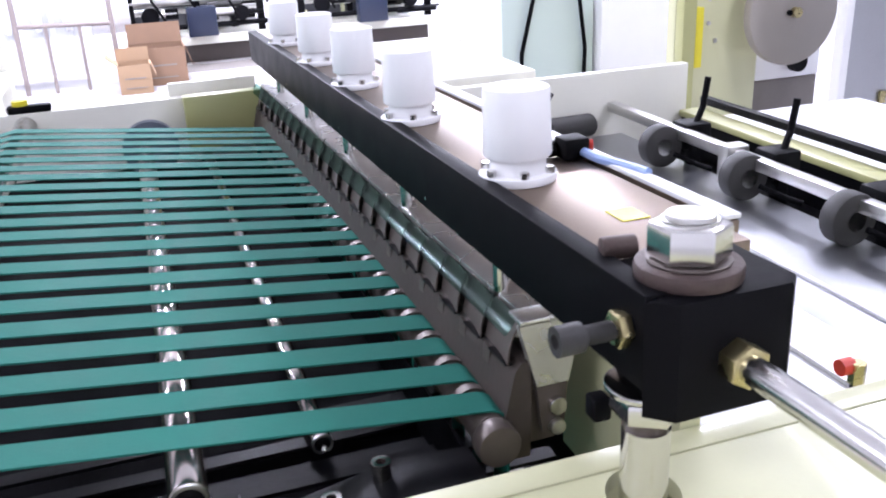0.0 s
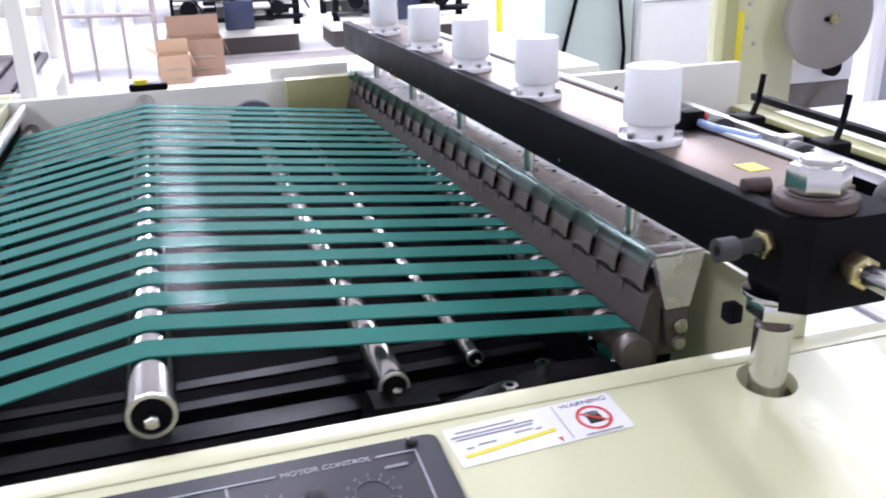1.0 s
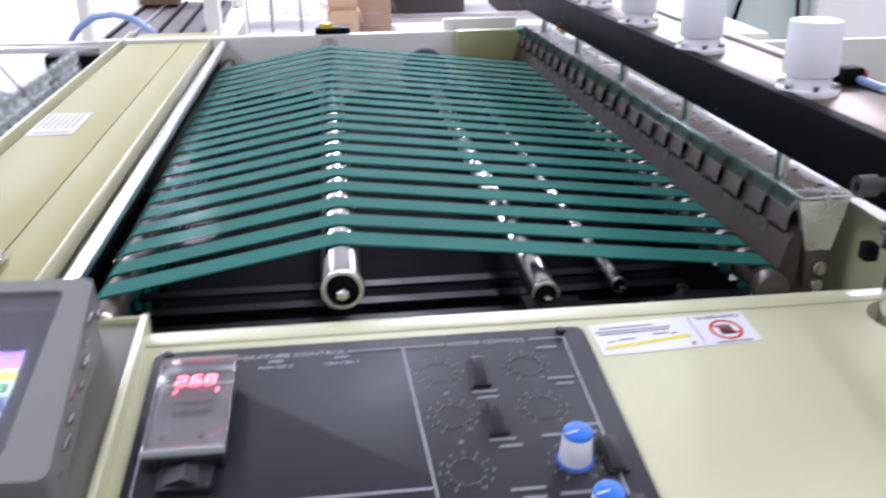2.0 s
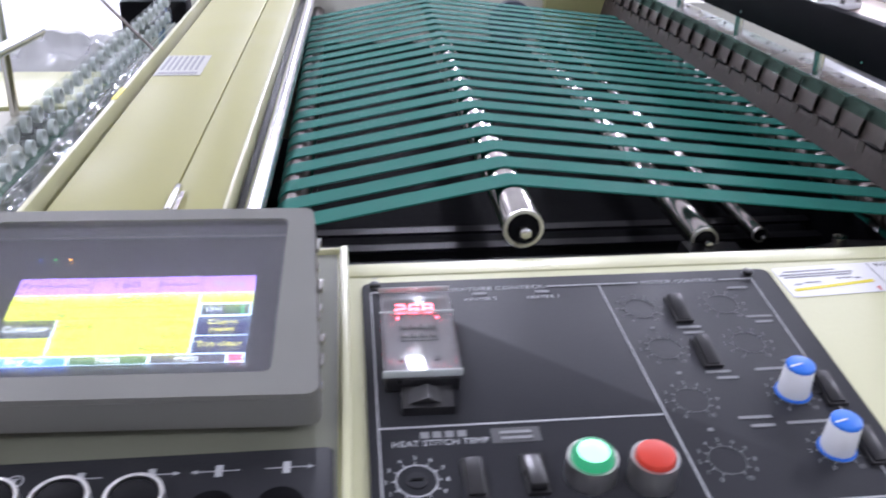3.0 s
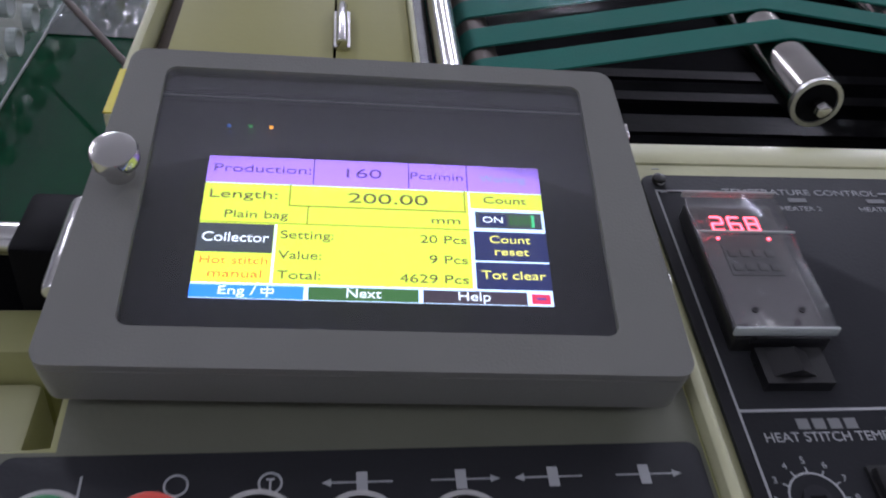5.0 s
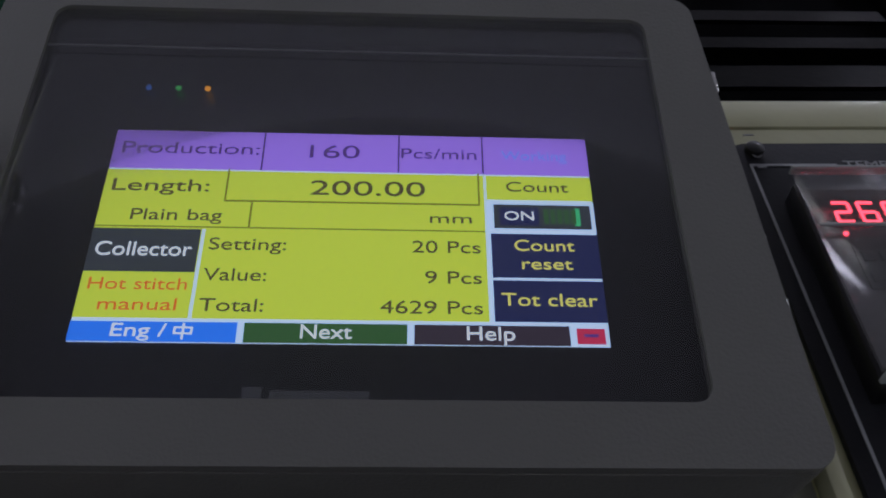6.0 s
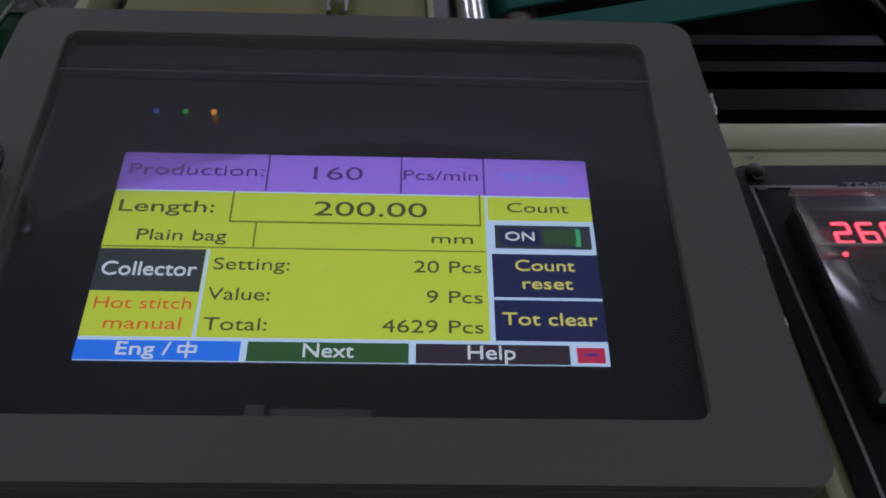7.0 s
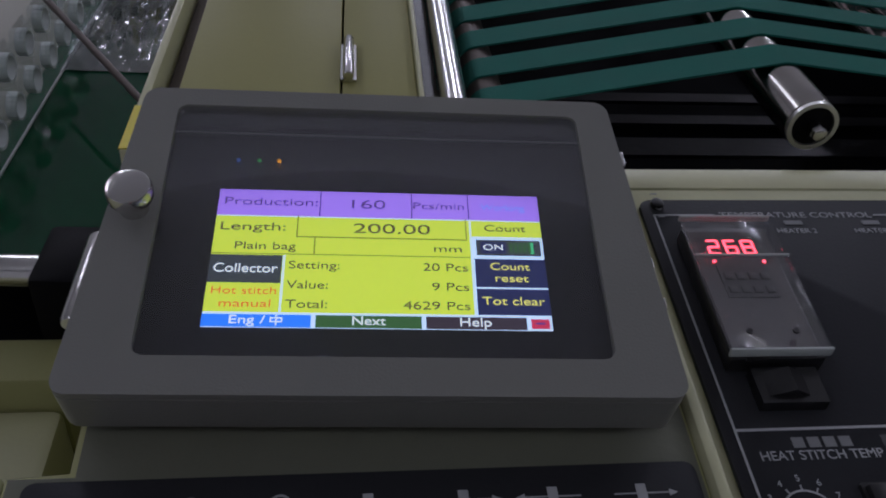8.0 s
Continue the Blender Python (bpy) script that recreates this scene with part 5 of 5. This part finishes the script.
# open-frame machines along the back
def back_machine(x, y, w, label):
    bed = thing("frame_machine", pose(x, y, 0), label, "machine", "machines at the back")
    part("plinth", bm_box(0, w, 0.0, 0.8, 0.17, 0.25, 0.006), CREAM_LIT, bed)
    for k in range(80):
        bx, bz, by = random.uniform(0.05, w - 0.15), random.uniform(0.27, 0.95), random.uniform(-0.03, 0.5)
        if k % 2:
            part("bracket", bm_box(bx, bx + random.uniform(0.03, 0.16), by, by + 0.06, bz, bz + random.uniform(0.02, 0.12), 0.004), (BLACK, DARK, RUBBER, CREAM)[(k // 2) % 4], bed)
        else:
            part("spindle", bm_cyl((bx, by, bz), (bx + random.uniform(0.1, 0.4), by, bz), random.uniform(0.012, 0.035), seg=12), (BLACK, RUBBER, STEEL)[k % 3], bed)
    part("rear_guard", bm_box(0.05, w - 0.05, 0.79, 0.80, 0.26, 1.6), mat("dark_grey_guard", (0.05, 0.052, 0.06), 0.6), bed)
    # solid brown block stands in for the shade under the plinth
    part("shadow_gap", bm_box(0.05, w - 0.05, 0.15, 0.75, 0.0, 0.168), mat("brown_shade_fill", (0.10, 0.085, 0.08), 0.8), bed)
    for k in range(3):
        for yy in (0.05, 0.72):
            part("upright", bm_box(0.04 + k * (w - 0.14) / 2, 0.10 + k * (w - 0.14) / 2, yy, yy + 0.05, 0.252, 1.7, 0.004), BLACK, bed)
    for k in range(9):
        z, yy = 0.33 + 0.11 * k, 0.02 + 0.07 * ((k * 5) % 9)
        part("roller", bm_cyl((0.02, yy, z), (w - 0.02, yy, z), 0.022 + 0.010 * (k % 3), seg=16), STEEL if k % 3 else BLACK, bed)
    part("drive_box", bm_box(w * 0.42, w * 0.62, -0.12, 0.02, 0.252, 0.50, 0.01), mat("navy_enamel", (0.006, 0.012, 0.034), 0.4), bed)
    part("drive_wheel", bm_cyl((w * 0.18, -0.05, 0.44), (w * 0.18, 0.0, 0.44), 0.075, seg=28), BLACK, bed)
    part("drive_wheel", bm_cyl((w * 0.80, -0.05, 0.42), (w * 0.80, 0.0, 0.42), 0.065, seg=28), BLACK, bed)
    for k in range(4):
        xx = w * (0.1 + 0.25 * k)
        part("cable", bm_tube([(xx, -0.06, 0.9), (xx + 0.05, -0.1, 0.7), (xx + 0.14, -0.1, 0.55), (xx + 0.22, -0.05, 0.40)], 0.012, 8), BLACK, bed)
        part("gear_box", bm_box(xx, xx + 0.10, -0.06, 0.06, 0.75 + 0.06 * (k % 2), 0.90 + 0.06 * (k % 2), 0.008), BLACK, bed)
    return bed


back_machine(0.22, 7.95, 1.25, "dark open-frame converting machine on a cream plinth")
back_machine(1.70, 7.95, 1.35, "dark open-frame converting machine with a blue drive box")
single("floor_strip", bm_box(0.4, 4.0, 7.55, 7.94, 0.0005, 0.004), DUST, "dusty brown floor strip", "floor", kind="structure")
blue = thing("blue_cabinet", pose(3.70, 7.9, 0), "bright blue steel cabinet", "cabinet")
part("body", bm_box(0, 0.42, 0, 0.4, 0.08, 1.5, 0.01), BLUE, blue)
part("foot", bm_box(0.02, 0.40, 0.02, 0.38, 0, 0.079), BLACK, blue)
yellow = thing("yellow_barrier", pose(3.50, 8.3, 0), "yellow and navy barrier post", "barrier")
part("post", bm_box(0, 0.14, 0, 0.1, 0, 1.2, 0.01), YELLOW, yellow)
part("sleeve", bm_box(0.16, 0.26, 0, 0.1, 0, 1.2, 0.01), mat("navy_sleeve", (0.02, 0.03, 0.12), 0.5), yellow)

# cabinets and unwinder just beyond the machine
mint = thing("mint_cabinet", pose(1.72, 3.1, 0), "pale mint steel cabinet with two hanging black cables", "cabinet")
part("body", bm_box(0, 0.42, 0, 0.5, 0.0, 1.6, 0.008), MINT, mint)
for a, b in ((0.16, 0.08), (0.32, 0.37)):
    part("cable", bm_tube([(a, -0.02, 1.1), (a * 0.8 + b * 0.2, -0.025, 0.95), (b, -0.02, 0.68), (b, -0.012, 0.55)], 0.009, 8), BLACK, mint, "black cable")
whitecab = thing("white_cabinet", pose(2.15, 3.05, 0), "plain white steel cabinet", "cabinet")
part("body", bm_box(0, 0.40, 0, 0.5, 0.0, 0.885, 0.008), WHITE, whitecab)
part("top_seam", bm_box(0.005, 0.395, -0.003, -0.0005, 0.872, 0.878), SHEET, whitecab)
unwind = thing("unwind_stand", pose(2.02, 2.3, 0), "cream unwind stand carrying a large tan disc", "machine")
part("cheek", bm_box(0.0, 0.34, 0, 0.05, 0.0, 1.7, 0.006), CREAM, unwind)
part("cheek_rib", bm_box(0.0, 0.05, -0.05, -0.001, 0.0, 1.7, 0.004), OLIVE, unwind)
part("yellow_guard", bm_box(0.055, 0.085, -0.04, -0.01, 0.72, 0.92, 0.003), YELLOW, unwind)
disc = part("disc", bm_cyl((0.40, -0.06, 0.885), (0.40, -0.10, 0.885), 0.178, bevel=0.006, seg=64), DISC, unwind, "large tan fibre disc")
part("hub", bm_cyl((0.40, -0.10, 0.885), (0.40, -0.118, 0.885), 0.018, seg=24), BRASS, disc)
part("hub_nut", bm_cyl((0.375, -0.10, 0.885), (0.375, -0.112, 0.885), 0.009, seg=6), BLACK, disc)
part("shaft", bm_cyl((0.40, -0.06, 0.885), (0.40, 0.30, 0.885), 0.02, seg=20), STEEL, unwind)
part("back_board", bm_box(0.341, 0.68, 0.08, 0.12, 0.62, 0.73, 0.004), WHITE, unwind)
# added board; its brown stands in for the shaded floor beyond
part("shade_board", bm_box(0.341, 0.68, 0.085, 0.115, 0.0, 0.618, 0.004), DUST, unwind, "added brown board in place of the shaded floor")
for x, z in ((0.13, 0.94), (0.13, 0.86), (0.16, 0.80)):
    part("cheek_bolt", bm_cyl((x, -0.004, z), (x, 0.0, z), 0.008, seg=12), STEEL, unwind)
castor = part("castor", bm_cyl((0.56, 0.04, 0.68), (0.56, 0.07, 0.68), 0.035, seg=24), BLACK, unwind)
sheet = thing("sheet_guard", pose(2.385, 1.9, 0), "tall galvanised sheet guard", "guard")
part("panel", bm_box(0, 0.60, 0, 0.012, 0.25, 1.7, 0.002), SHEET, sheet)
part("post", bm_box(-0.03, -0.001, -0.01, 0.03, 0.0, 1.7, 0.003), WHITE, sheet)
part("post", bm_box(0.601, 0.63, -0.01, 0.03, 0.0, 1.7, 0.003), WHITE, sheet)
part("catch", bm_box(0.14, 0.165, -0.012, -0.001, 0.62, 0.66, 0.003), BRASS, sheet)
top_box = single("cream_tray", bm_box(0.78, 1.02, 1.22, 1.75, 0.90, 0.985, 0.006), CREAM_LIT, "cream enamelled tray behind the machine", "tray", m=None)
part("tray_leg", bm_box(0.80, 1.0, 1.24, 1.73, 0.0, 0.899), CREAM_LIT, top_box)
clutter = thing("parts_tray", pose(0.56, 1.26, 0.985), "pile of small red and white fittings", "fittings")
for k in range(9):
    x, y = random.uniform(-0.07, 0.07), random.uniform(-0.03, 0.03)
    part("fitting", bm_cyl((x, y, 0.0), (x + 0.01, y + 0.006, 0.014), 0.008, seg=10), (RED, WHITEP, WHITEP, BRASS)[k % 4], clutter)
part("tray", bm_box(-0.09, 0.09, -0.04, 0.04, -0.03, -0.0005, 0.003), WHITEP, clutter)
part("tray_post", bm_box(-0.03, 0.03, -0.03, 0.03, -0.985, -0.031), CREAM, clutter)
bits = thing("roller_bracket_far", pose(0.13, 1.182, 1.012), "small black bracket with a yellow cap on the far rail", "bracket")
part("block", bm_box(-0.035, 0.03, -0.008, 0.012, 0.0, 0.012, 0.003), BLACK, bits)
part("cap", bm_cyl((-0.015, 0.002, 0.012), (-0.015, 0.002, 0.02), 0.012, seg=20), YELLOW, bits)
part("far_wheel", bm_cyl((0.30, 1.150, 0.938), (0.30, 1.168, 0.938), 0.045, seg=32), mat("slate_wheel", (0.12, 0.14, 0.18), 0.4), machine)

# ---------------------------------------------------------------- clear bags riding the belts
bag_bm = bmesh.new()
bmesh.ops.create_grid(bag_bm, x_segments=14, y_segments=260, size=0.5)
for v in bag_bm.verts:
    u, w = v.co.x, v.co.y
    lift = 0.0016 + 0.0008 * noise.noise(Vector((u * 2, w * 9, 1.0))) + 0.0011 * noise.noise(Vector((u * 1.5, w * 90, 5.0)))
    v.co = Vector((u * 0.17, w * 0.86, lift))
bag = single("plastic_bag", bag_bm, FILM, "thin clear plastic bag lying across the belts", "plastic bag", "bags on the belts")
bag.visible_shadow = False
UP = math.degrees(math.atan2(R1Z + R1R - R0Z - 0.0125, R1X - R0X))
DOWN = math.degrees(math.atan2(R1Z + R1R - R3Z - R3R, R3X - R1X))


def belt_pose(s, lift):
    """Where a bag lies whose middle is s metres past the crest roller."""
    top = R1Z + R1R + 0.0027 + lift
    blend = max(-1.0, min(1.0, s / 0.07))
    tilt = -UP * (1 - blend) / 2 + DOWN * (1 + blend) / 2
    z = top - (math.tan(radians(DOWN)) * s if s > 0 else -math.tan(radians(UP)) * s) - 0.002 * max(0.0, 1 - abs(s) / 0.07)
    return BED_TILT @ pose(R1X + s, 0.62, z, 0, tilt, 0)


def motions():
    """Every moving thing: the bags are carried from below the deck to the jaw."""
    speed, gap = 0.56, 0.43
    for k in range(19):
        b = bag if k == 0 else copy_thing(bag, pose(0, 0, 0))
        lift = 0.00012 * (k % 5)
        cross = -0.35 + gap * k
        rows = []
        for s in (-0.28, -0.16, -0.06, 0.0, 0.06, 0.18, 0.29):
            rows.append((cross + s / speed, belt_pose(s, lift)))
        first, last = rows[0], rows[-1]
        kept = [r for r in rows if 0.04 < r[0] < 7.96]
        def at(t):
            s = max(-0.28, min(0.29, (t - cross) * speed))
            return belt_pose(s, lift)
        walk(b, [(0.0, at(0.0))] + kept + [(8.0, at(8.0))])


motions()
